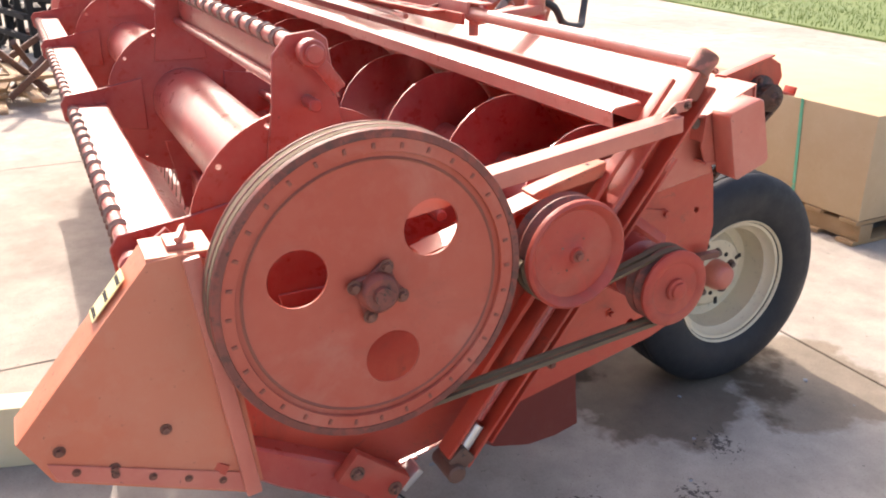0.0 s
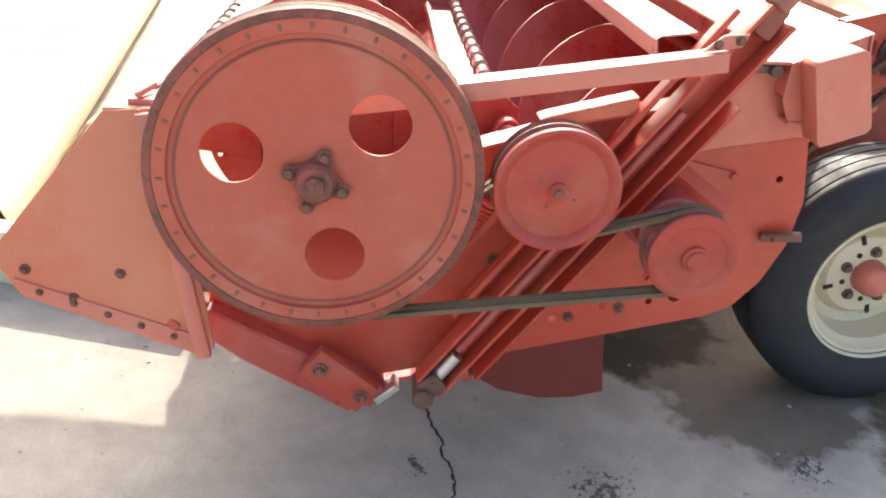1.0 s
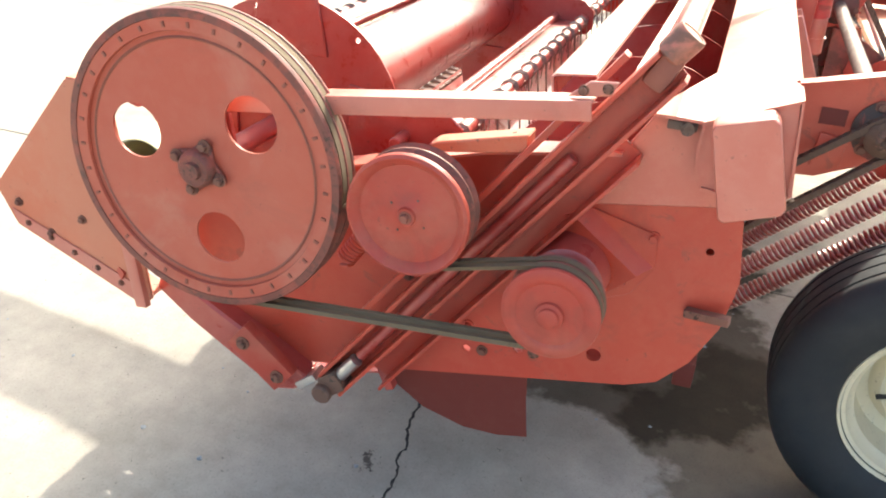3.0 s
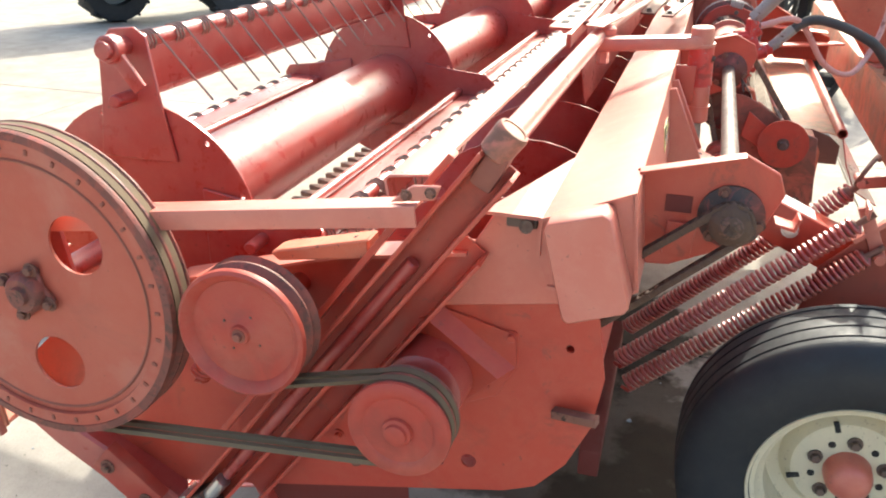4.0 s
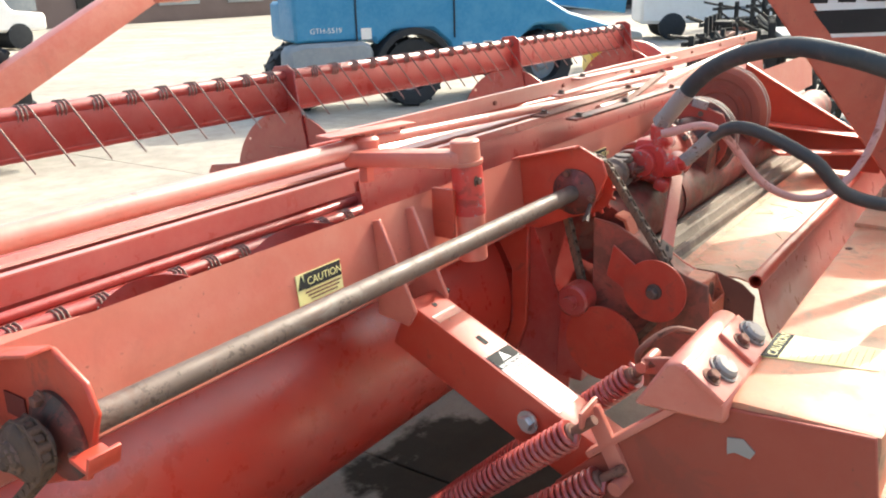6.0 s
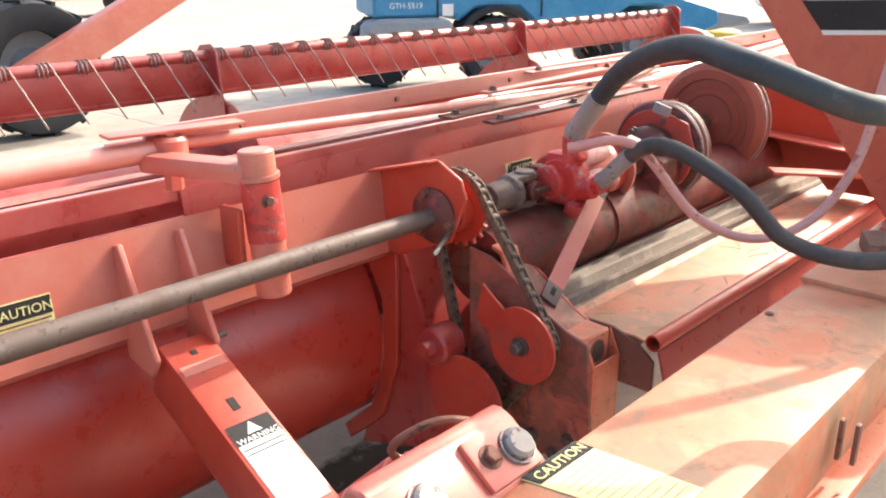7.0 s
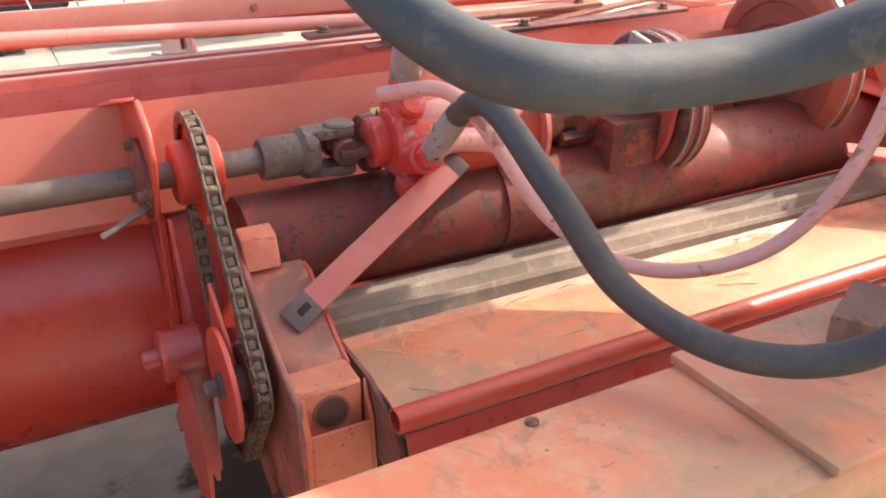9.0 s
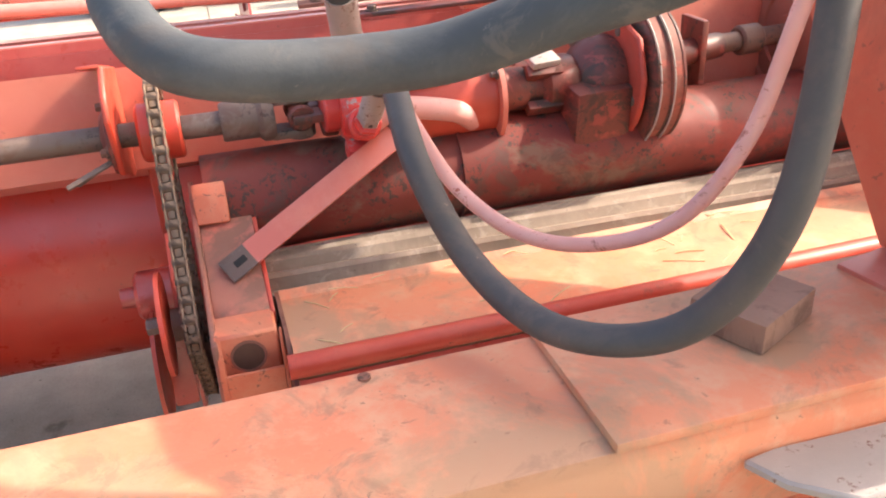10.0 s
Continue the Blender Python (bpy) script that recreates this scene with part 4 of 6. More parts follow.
# reel
bm = bmesh.new()
cyl(bm, (0.155, RY, RZ), (4.3, RY, RZ), 0.112, 40)
M("reel_drum", bm, DEEP_RED, "glossy red reel drum")
ARM = [RPHI + 90 * k for k in range(4)]
for xd in (0.15, 1.58, 3.0, 4.26):
    bm = bmesh.new()
    ring = [(RY + 0.26 * math.cos(2 * math.pi * k / 48), RZ + 0.26 * math.sin(2 * math.pi * k / 48)) for k in range(48)]
    hs = [(RY + 0.243 * math.cos(radians(a)), RZ + 0.243 * math.sin(radians(a)), 0.006) for a in range(10, 370, 30)]
    prism(bm, ring, xd, xd + 0.006, holes=hs)
    disc = M("reel_disc", bm, DEEP_RED, "round red reel disc")
    for a in ARM:
        bm = bmesh.new()
        c, s = math.cos(radians(a)), math.sin(radians(a))
        loc = lambda r, t: (RY + r * c - t * s, RZ + r * s + t * c)
        prism(bm, [loc(0.14, -0.092), loc(0.26, -0.074), loc(0.365, -0.066), loc(0.402, -0.034), loc(0.408, 0.022), loc(0.39, 0.048), loc(0.27, 0.064), loc(0.14, 0.088)], xd - 0.008, xd - 0.001, w=0.002)
        M("reel_bracket", bm, DEEP_RED, parent=disc)
# a spring tine: two coils and a slender finger
TIP = {0.0: 262, 90.0: 236, 180.0: 266, 270.0: 275}
for a in ARM:
    c, s = math.cos(radians(a)), math.sin(radians(a))
    cy, cz = RY + 0.372 * c, RZ + 0.372 * s
    bm = bmesh.new()
    cyl(bm, (0.070, cy, cz), (4.33, cy, cz), 0.018, 16, w=0.002)
    tb = M("tine_bar", bm, DEEP_RED, "red reel tine bar with spring tines")
    bm = bmesh.new()
    bar(bm, (0.16, RY + 0.318 * c - 0.012 * s, RZ + 0.318 * s + 0.012 * c), (4.32, RY + 0.318 * c - 0.012 * s, RZ + 0.318 * s + 0.012 * c), 0.085, 0.004, up=(0, c, s))
    M("bat", bm, DEEP_RED, parent=tb)
    bm = bmesh.new()
    cyl(bm, (0.085, RY + 0.272 * c, RZ + 0.272 * s), (4.32, RY + 0.272 * c, RZ + 0.272 * s), 0.013, 12, w=0.002)
    M("bat_rod", bm, DEEP_RED, parent=tb)
    bm = bmesh.new()
    bar(bm, (0.100, cy, cz), (0.100, cy - 0.075 * c - 0.055 * s, cz - 0.075 * s + 0.055 * c), 0.010, 0.030, up=(1, 0, 0), w=0.003)
    cyl(bm, (0.083, cy, cz), (0.112, cy, cz), 0.027, 18, w=0.003)
    M("cam_lever", bm, DEEP_RED, parent=tb)
    t = radians(TIP[a])
    ty, tz = math.cos(t), math.sin(t)
    b = bmesh.new()
    pts = []
    for k in range(25):
        q = 2 * math.pi * k / 8 + t - math.pi / 2
        pts.append((0.034 * k / 24, 0.021 * math.cos(q), 0.021 * math.sin(q)))
    e = Vector(pts[-1])
    for k in range(1, 4):
        pts.append(e + Vector((0.012 * k, 0.055 * k * ty, 0.055 * k * tz)))
    sweep(b, pts, 0.0025, 5)
    tine = M("tine", b, TINE, parent=tb)
    tine.matrix_basis = pose(0.19, cy, cz)
    for k in range(1, 41):
        share("tine", tine.data, tb, pose(0.19 + 0.1 * k, cy, cz))

# ---- drive shaft with bearings and chains ----
SY, SZ = -0.467, 1.100
for xb in (0.066, 1.306):
    bm = bmesh.new()
    prism(bm, [(-0.315, 1.163), (-0.476, 1.203), (-0.53, 1.176), (-0.542, 1.143), (-0.505, 1.055), (-0.46, 1.04), (-0.38, 1.003), (-0.335, 1.0)], xb, xb + 0.008, w=0.002)
    bar(bm, (xb - 0.012, -0.32, 1.164), (xb - 0.012, -0.476, 1.204), 0.03, 0.005, up=(1, 0, 0))
    br = M("shaft_bracket", bm, RED, "red shaft bracket bolted to the beam")
    bm = bmesh.new()
    lathe(bm, [(0.052, 0), (0.052, 0.005), (0.040, 0.009), (0.032, 0.014), (0.020, 0.015), (0.0, 0.024)], (xb, SY, SZ), (-1, 0, 0), 30)
    M("bearing_flange", bm, GREASY_RED, "greasy bearing flange", parent=br)
    for a in (70, 190, 310):
        bolt("flange_bolt", (xb - 0.006, SY + 0.044 * math.cos(radians(a)), SZ + 0.044 * math.sin(radians(a))), (-1, 0, 0), 0.007, 0.011, RUST, br)
bm = bmesh.new()
cyl(bm, (0.02, SY, SZ), (1.47, SY, SZ), 0.0175, 24, w=0.002)
M("steel_shaft", bm, STEEL, "worn grey steel drive shaft")
# cotter pin below the far bearing
bm = bmesh.new()
bar(bm, (1.302, -0.507, 1.078), (1.238, -0.530, 1.056), 0.008, 0.005)
bar(bm, (1.302, -0.507, 1.078), (1.250, -0.515, 1.052), 0.005, 0.005)
M("cotter_pin", bm, STEEL)
# flat maroon plate painted as the shadow inside the bracket's recess
bm = bmesh.new()
box(bm, (0.0645, -0.385, 1.112), (0.002, 0.042, 0.028), w=0)
M("bracket_recess_shade", bm, SKIRT)
bm = bmesh.new()
box(bm, (0.062, -0.392, 1.052), (0.008, 0.046, 0.060), (4, 0, 0), w=0.002)
M("bracket_box", bm, RED)
bm = bmesh.new()
bar(bm, (0.055, -0.53, 1.105), (0.055, -0.562, 1.098), 0.038, 0.006, w=0.002)
bar(bm, (0.055, -0.560, 1.099), (0.055, -0.566, 1.118), 0.038, 0.005, w=0.002)
M("bracket_lip", bm, RED)


def sprocket(x, y, z, r, teeth, mat, name="sprocket"):
    bm = bmesh.new()
    pts = []
    for k in range(teeth):
        for f, q in ((0.0, 0.90), (0.32, 0.92), (0.42, 1.04), (0.58, 1.04), (0.68, 0.92)):
            a = 2 * math.pi * (k + f) / teeth
            pts.append((y + r * q * math.cos(a), z + r * q * math.sin(a)))
    prism(bm, pts, x - 0.004, x + 0.004)
    cyl(bm, (x - 0.018, y, z), (x + 0.018, y, z), r * 0.45, 18)
    return M(name, bm, mat)


def chain(loop, x, mat, pitch=0.0254):
    """A roller chain of separate links round a closed loop (y, z)."""
    P = [Vector(p) for p in loop]
    P.append(P[0])
    root = new("roller_chain")
    root.parent = machine
    root["label"] = "oily steel roller chain"
    b = bmesh.new()
    s = pitch / 0.0254
    for sx in (-0.0078, 0.0078):
        box(b, (sx, 0, 0), (0.0036, 0.030 * s, 0.0160 * s), w=0.002)
    cyl(b, (-0.0065, 0, 0), (0.0065, 0, 0), 0.0080 * s, 10)
    box(b, (0, 0.0127 * s, 0), (0.0105, 0.012 * s, 0.009 * s), w=0.003)
    cyl(b, (-0.0110, 0, 0), (0.0110, 0, 0), 0.0042, 8)
    first = M("chain_link", b, mat, parent=root)
    tot = sum((q - p).length for p, q in zip(P, P[1:]))
    n = int(tot / pitch)
    seg, acc = 0, 0.0
    for k in range(n):
        d = k * tot / n
        while d > acc + (P[seg + 1] - P[seg]).length:
            acc += (P[seg + 1] - P[seg]).length
            seg += 1
        q = P[seg] + (P[seg + 1] - P[seg]).normalized() * (d - acc)
        u = P[seg + 1] - P[seg]
        m = pose(x, q.x, q.y, math.degrees(math.atan2(u.y, u.x)))
        if k == 0:
            first.matrix_basis = m
        else:
            share("chain_link", first.data, root, m)


def belt_loop(a, ra, b, rb):
    """The closed loop round two wheels (y, z)."""
    d = Vector(b) - Vector(a)
    th = math.degrees(math.atan2(d.y, d.x))
    q = math.degrees(math.acos((ra - rb) / d.length))
    return arc(a[0], a[1], ra, th + q, th + 360 - q, 16) + arc(b[0], b[1], rb, th - q, th + q, 16)


def around(wheels):
    """The closed loop (y, z) stretched round several wheels (y, z, radius)."""
    P = sorted((y + r * math.cos(k * math.pi / 24), z + r * math.sin(k * math.pi / 24)) for y, z, r in wheels for k in range(48))
    turn = lambda o, a, b: (a[0] - o[0]) * (b[1] - o[1]) - (a[1] - o[1]) * (b[0] - o[0])
    sides = []
    for Q in (P, P[::-1]):
        side = []
        for p in Q:
            while len(side) > 1 and turn(side[-2], side[-1], p) <= 0:
                side.pop()
            side.append(p)
        sides.append(side[:-1])
    return sides[0] + sides[1]


sprocket(0.030, SY, SZ, 0.031, 11, GREASE)
bm = bmesh.new()
cyl(bm, (0.004, SY, SZ), (0.028, SY, SZ), 0.019, 18, w=0.006)
M("shaft_cap", bm, GREASE, "rusty shaft end caked in grease")
bm = bmesh.new()
lathe(bm, [(0.0, 0.0), (0.008, 0.0), (0.010, 0.004), (0.017, 0.006), (0.019, 0.012), (0.030, 0.016), (0.034, 0.022), (0.033, 0.030), (0.0, 0.032)], (0.000, SY, SZ), (1, 0, 0), 22)
rnd = random.Random(5)
for v in bm.verts:
    v.co += Vector((rnd.uniform(-0.002, 0.002), rnd.uniform(-0.002, 0.002), rnd.uniform(-0.002, 0.002)))
M("sprocket_boss", bm, CAKE, "sprocket boss caked in brown grease")
sprocket(0.030, -0.12, 0.80, 0.04, 13, GREASE)
chain(belt_loop((SY, SZ), 0.030, (-0.12, 0.80), 0.039), 0.030, CAKE, 0.0190)
sprocket(1.372, SY, SZ, 0.070, 19, RED, "chain_sprocket")
bm = bmesh.new()
cyl(bm, (1.34, SY, SZ), (1.40, SY, SZ), 0.042, 24, w=0.004)
M("sprocket_hub", bm, RED)
sprocket(1.362, -0.652, 0.885, 0.05, 15, GREASE)
sprocket(1.367, -0.545, 0.755, 0.05, 15, GREASE)
chain(around(((SY, SZ, 0.070), (-0.652, 0.885, 0.044), (-0.545, 0.755, 0.050))), 1.370, CHAIN)
for (x, y, z, r) in ((1.335, -0.652, 0.889, 0.072), (1.305, -0.545, 0.750, 0.090)):
    bm = bmesh.new()
    cyl(bm, (x - 0.003, y, z), (x + 0.003, y, z), r, 40)
    dk = M("chain_shield", bm, RED, "round red chain shield")
    if r < 0.08:
        bolt("shield_bolt", (x - 0.003, y, z), (-1, 0, 0), 0.012, 0.022, STEEL, dk)
bm = bmesh.new()
cyl(bm, (1.285, -0.475, 0.845), (1.345, -0.475, 0.845), 0.038, 22, w=0.005)
cyl(bm, (1.262, -0.475, 0.845), (1.29, -0.475, 0.845), 0.016, 14)
bar(bm, (1.325, -0.475, 0.845), (1.325, -0.46, 0.64), 0.04, 0.07, w=0.006)
M("roll_bearing", bm, DEEP_RED)

# universal joint, hydraulic motor with hose fittings, tube housing, far sheaves
bm = bmesh.new()
lathe(bm, [(0.0, 0.0), (0.027, 0.0), (0.029, 0.004), (0.029, 0.052), (0.036, 0.060), (0.036, 0.074), (0.0, 0.076)], (1.455, SY, SZ), (1, 0, 0), 26)
M("coupling", bm, STEEL)
bm = bmesh.new()
lathe(bm, [(0.0, 0.0), (0.034, 0.0), (0.034, 0.010), (0.0, 0.010)], (1.522, SY, SZ), (1, 0, 0), 24)
joint = M("universal_joint", bm, STEEL, "worn grey universal joint")
for s in (-1, 1):
    bm = bmesh.new()
    bar(bm, (1.525, SY, SZ + 0.026 * s), (1.585, SY, SZ + 0.026 * s), 0.046, 0.013, up=(0, 1, 0), w=0.004)
    cyl(bm, (1.570, SY, SZ + 0.018 * s), (1.570, SY, SZ + 0.037 * s), 0.022, 18, w=0.003)
    M("joint_arm", bm, STEEL, parent=joint)
bm = bmesh.new()
for s in (-1, 1):
    bar(bm, (1.556, SY + 0.024 * s, SZ), (1.612, SY + 0.024 * s, SZ), 0.013, 0.044, up=(0, 0, 1), w=0.004)
    cyl(bm, (1.570, SY + 0.016 * s, SZ), (1.570, SY + 0.035 * s, SZ), 0.020, 18, w=0.003)
cyl(bm, (1.570, SY - 0.03, SZ), (1.570, SY + 0.03, SZ), 0.011, 12)
lathe(bm, [(0.0, 0.0), (0.040, 0.0), (0.042, 0.006), (0.042, 0.020), (0.034, 0.026), (0.0, 0.026)], (1.602, SY, SZ), (1, 0, 0), 24)
M("joint_yoke", bm, GREASY_RED, "grimy red joint yoke", parent=joint)
for p, q in (((1.69, -0.53, 1.15), (1.80, -0.50, 1.135)), ((1.70, -0.552, 1.112), (1.79, -0.535, 1.092))):
    bm = bmesh.new()
    sweep(bm, spline([(1.655, p[1], p[2] - 0.02), p, q, (q[0] + 0.04, q[1] + 0.03, q[2] - 0.03)], 6), 0.017, 14)
    M("elbow_pipe", bm, PINK, "painted elbow pipe")
bm = bmesh.new()
box(bm, (1.648, -0.51, 1.115), (0.046, 0.075, 0.11), (0, 0, 0), w=0.018)
cyl(bm, (1.622, -0.512, 1.112), (1.676, -0.512, 1.112), 0.050, 22, w=0.008)
cyl(bm, (1.646, -0.50, 1.14), (1.645, -0.555, 1.175), 0.019, 16, w=0.004)
cyl(bm, (1.646, -0.545, 1.095), (1.648, -0.585, 1.108), 0.024, 16, w=0.004)
box(bm, (1.648, -0.545, 1.055), (0.05, 0.035, 0.03), (20, 0, 0), w=0.008)
motor = M("hydraulic_motor", bm, BRIGHT_RED, "red hydraulic motor")
for p0, p1, r, sg in (((1.645, -0.53, 1.14), (1.644, -0.53, 1.205), 0.022, 6), ((1.645, -0.535, 1.09), (1.65, -0.60, 1.115), 0.020, 6), ((1.63, -0.50, 1.11), (1.60, -0.50, 1.11), 0.035, 18)):
    bm = bmesh.new()
    cyl(bm, p0, p1, r, sg, w=0.003)
    M("motor_port", bm, BRIGHT_RED, parent=motor)
bm = bmesh.new()
cyl(bm, (1.67, SY, 1.09), (1.872, SY, 1.09), 0.062, 36, w=0.003)
hou = M("tube_housing", bm, RED, "red tubular shaft housing")
bm = bmesh.new()
lathe(bm, [(0.062, 0), (0.078, 0.0), (0.078, 0.008), (0.062, 0.008)], (1.868, SY, 1.09), (1, 0, 0), 32, closed=True)
M("flange", bm, FADED, parent=hou)
for a in (20, 140, 260):
    bolt("flange_bolt", (1.868, SY + 0.07 * math.cos(radians(a)), 1.09 + 0.07 * math.sin(radians(a))), (-1, 0, 0), 0.006, 0.012, STEEL, hou)
bm = bmesh.new()
lathe(bm, [(0.0, 0.0), (0.034, 0.0), (0.036, 0.05), (0.030, 0.06), (0.030, 0.08), (0.044, 0.09), (0.047, 0.13), (0.042, 0.14), (0.055, 0.15), (0.068, 0.17), (0.070, 0.20), (0.060, 0.225), (0.0, 0.226)], (1.874, SY, 1.09), (1, 0, 0), 26)
box(bm, (2.035, SY - 0.015, 1.045), (0.105, 0.13, 0.115), (6, 0, 3), w=0.014)
for a in (40, 130, 220, 310):
    q = Vector((1.925, SY + 0.04 * math.cos(radians(a)), 1.09 + 0.04 * math.sin(radians(a))))
    bar(bm, q, q + Vector((0.06, 0, 0)), 0.016, 0.022, up=(0, math.cos(radians(a)), math.sin(radians(a))), w=0.003)
gj = M("gearbox_joint", bm, GREASY_RED, "grimy dark red gearbox joint")
for a in (60, 180, 300):
    bolt("gearbox_bolt", (2.04, SY + 0.062 * math.cos(radians(a)), 1.09 + 0.062 * math.sin(radians(a))), (-1, 0, 0), 0.008, 0.014, STEEL, gj)
bm = bmesh.new()
flat = [(SY + 0.104 * math.cos(radians(a)), 1.09 + 0.104 * math.sin(radians(a))) for a in range(-170, 130, 12)] + [(SY - 0.085, 1.17), (SY - 0.108, 1.11)]
prism(bm, flat, 2.084, 2.094, w=0.003)
M("gearbox_flange", bm, PULLEY, "red gearbox flange plate", parent=gj)
bm = bmesh.new()
box(bm, (2.078, SY - 0.02, 1.197), (0.010, 0.046, 0.026), (14, 0, 0), w=0.003)
M("bare_tab", bm, FERRULE, "small bare steel tab", parent=gj)
bm = bmesh.new()
box(bm, (1.955, SY - 0.018, 1.138), (0.05, 0.035, 0.012), (20, 0, 10), w=0.003)
M("bare_lug", bm, FERRULE, parent=gj)
bm = bmesh.new()
lathe(bm, [(0.0, 0.0), (0.07, 0.0), (0.105, 0.0), (0.118, 0.006), (0.118, 0.01), (0.108, 0.02), (0.118, 0.030), (0.118, 0.034), (0.108, 0.044), (0.118, 0.052), (0.118, 0.056), (0.03, 0.06), (0, 0.06)],
      (2.10, SY, 1.09), (1, 0, 0), 40)
fs = M("far_sheave", bm, GREASY_RED, "grimy red grooved sheave")
for a in range(15, 375, 90):
    bolt("sheave_bolt", (2.10, SY + 0.08 * math.cos(radians(a)), 1.09 + 0.08 * math.sin(radians(a))), (-1, 0, 0), 0.009, 0.018, STEEL, fs)
for x in (2.120, 2.144):
    bm = bmesh.new()
    lathe(bm, [(0.112, -0.008), (0.117, -0.009), (0.117, 0.009), (0.112, 0.008)], (x, SY, 1.09), (1, 0, 0), 40, closed=True)
    M("far_belt", bm, RIM)
    bm = bmesh.new()
    lathe(bm, [(0.119, -0.0105), (0.1218, -0.0105), (0.1218, -0.0085), (0.119, -0.0085)], (x, SY, 1.09), (1, 0, 0), 40, closed=True)
    M("belt_edge", bm, FERRULE)
# dusty far sheave; the darker casting colour also holds its shade
bm = bmesh.new()
lathe(bm, [(0, 0.03), (0.03, 0.03), (0.032, 0.02), (0.070, 0.016), (0.074, 0.020), (0.088, 0.020), (0.092, 0.014), (0.112, 0.014), (0.116, 0.019), (0.14, 0.018), (0.155, 0.004), (0.158, 0.0), (0.158, -0.004), (0.145, -0.018), (0.158, -0.032), (0.158, -0.036), (0, -0.036)],
      (2.48, -0.42, 1.11), (-1, 0, 0), 48)
M("far_idler", bm, HUB, "dusty red dished far sheave, shade in its colour")
bm = bmesh.new()
lathe(bm, [(0.150, -0.010), (0.156, -0.012), (0.156, 0.012), (0.150, 0.010)], (2.498, -0.42, 1.11), (1, 0, 0), 48, closed=True)
M("far_belt", bm, RIM)
bm = bmesh.new()
lathe(bm, [(0.154, 0), (0.1605, 0), (0.1605, 0.003), (0.154, 0.003)], (2.483, -0.42, 1.11), (1, 0, 0), 48, closed=True)
lathe(bm, [(0.154, 0), (0.1605, 0), (0.1605, 0.003), (0.154, 0.003)], (2.512, -0.42, 1.11), (1, 0, 0), 48, closed=True)
M("sheave_lip", bm, FERRULE, "bare worn sheave lips")
bm = bmesh.new()
cyl(bm, (2.30, -0.428, 1.107), (2.46, -0.42, 1.11), 0.017, 16)
cyl(bm, (2.35, -0.425, 1.108), (2.395, -0.423, 1.109), 0.026, 16, w=0.004)
M("far_shaft_end", bm, GREASE, "greasy shaft end")
bm = bmesh.new()
cyl(bm, (2.16, -0.45, 1.10), (2.31, -0.43, 1.107), 0.022, 16)
box(bm, (2.26, -0.43, 1.10), (0.012, 0.07, 0.12), w=0.003)
M("far_bearing_bracket", bm, GREASY_RED)
# end plate beyond the rolls, with a flange folded towards them
bm = bmesh.new()
prism(bm, [(-0.44, 1.255), (-0.600, 1.163), (-0.830, 1.034), (-0.90, 1.01), (-0.90, 0.91), (-0.690, 0.91), (-0.650, 0.955), (-0.40, 0.955)], 2.70, 2.708, w=0.002)
far_end = M("far_end_plate", bm, SHADED_RED, "red end plate beyond the rolls")
# paler bars paint the sunlit glint along the sloped edge
bm = bmesh.new()
bar(bm, (2.697, -0.44, 1.257), (2.697, -0.600, 1.165), 0.018, 0.006, up=(1, 0, 0), w=0.002)
bar(bm, (2.697, -0.600, 1.165), (2.697, -0.830, 1.036), 0.018, 0.006, up=(1, 0, 0), w=0.002)
M("far_end_lit_edge", bm, FADED, parent=far_end)
bm = bmesh.new()
bar(bm, (2.655, -0.42, 1.066), (2.655, -0.88, 1.036), 0.075, 0.006, up=(1, 0, 0), w=0.002)
M("far_end_flange", bm, FADED, parent=far_end)
# strap brace, upright plate, box stub
S0, S1 = Vector((1.426, -0.640, 0.943)), Vector((1.712, -0.558, 1.086))
SU = Vector((0.0, -0.7, 0.7))
bm = bmesh.new()
bar(bm, S0, S1, 0.006, 0.036, up=SU)
strap = M("strap_brace", bm, FADED, "flat pink-red strap brace with slot")
for n, (a, b, th, wd, mt) in {"strap_end": (-0.002, 0.13, 0.0064, 0.0365, STEEL), "strap_slot": (0.045, 0.105, 0.0074, 0.011, BLACK), "strap_tip": (0.93, 1.004, 0.0064, 0.0365, STEEL)}.items():
    bm = bmesh.new()
    bar(bm, S0.lerp(S1, a), S0.lerp(S1, b), th, wd, up=SU)
    M(n, bm, mt, parent=strap)
bm = bmesh.new()
prism(bm, [(-0.475, 1.02), (-0.53, 1.012), (-0.578, 0.989), (-0.664, 0.934), (-0.707, 0.914), (-0.752, 0.90), (-0.77, 0.70), (-0.62, 0.62), (-0.48, 0.70)], 1.392, 1.400, w=0.002)
roll_plate = M("roll_side_plate", bm, GRIMY, "grimy red roll side plate")
bm = bmesh.new()
prism(bm, [(-0.540, 0.988), (-0.578, 0.976), (-0.664, 0.921), (-0.695, 0.906), (-0.695, 0.899), (-0.664, 0.913), (-0.578, 0.968), (-0.540, 0.980)], 1.400, 1.474, w=0.001)
M("plate_flange", bm, GRIMY, parent=roll_plate)
bm = bmesh.new()
prism(bm, [(-0.525, 1.034), (-0.553, 1.027), (-0.567, 0.986), (-0.558, 0.984), (-0.546, 1.018), (-0.525, 1.026)], 1.398, 1.444, w=0.002)
M("plate_tab", bm, ORANGE, "orange folded tab", parent=roll_plate)
bm = bmesh.new()
prism(bm, [(-0.52, 0.985), (-0.578, 0.978), (-0.664, 0.922), (-0.70, 0.905), (-0.70, 0.70), (-0.52, 0.70)], 1.474, 1.480, w=0.001)
M("outer_plate", bm, RED, parent=roll_plate)
bolt("flange_bolt", (1.480, -0.545, 0.935), (1, 0, 0), 0.006, 0.012, RUST, roll_plate)
bm = bmesh.new()
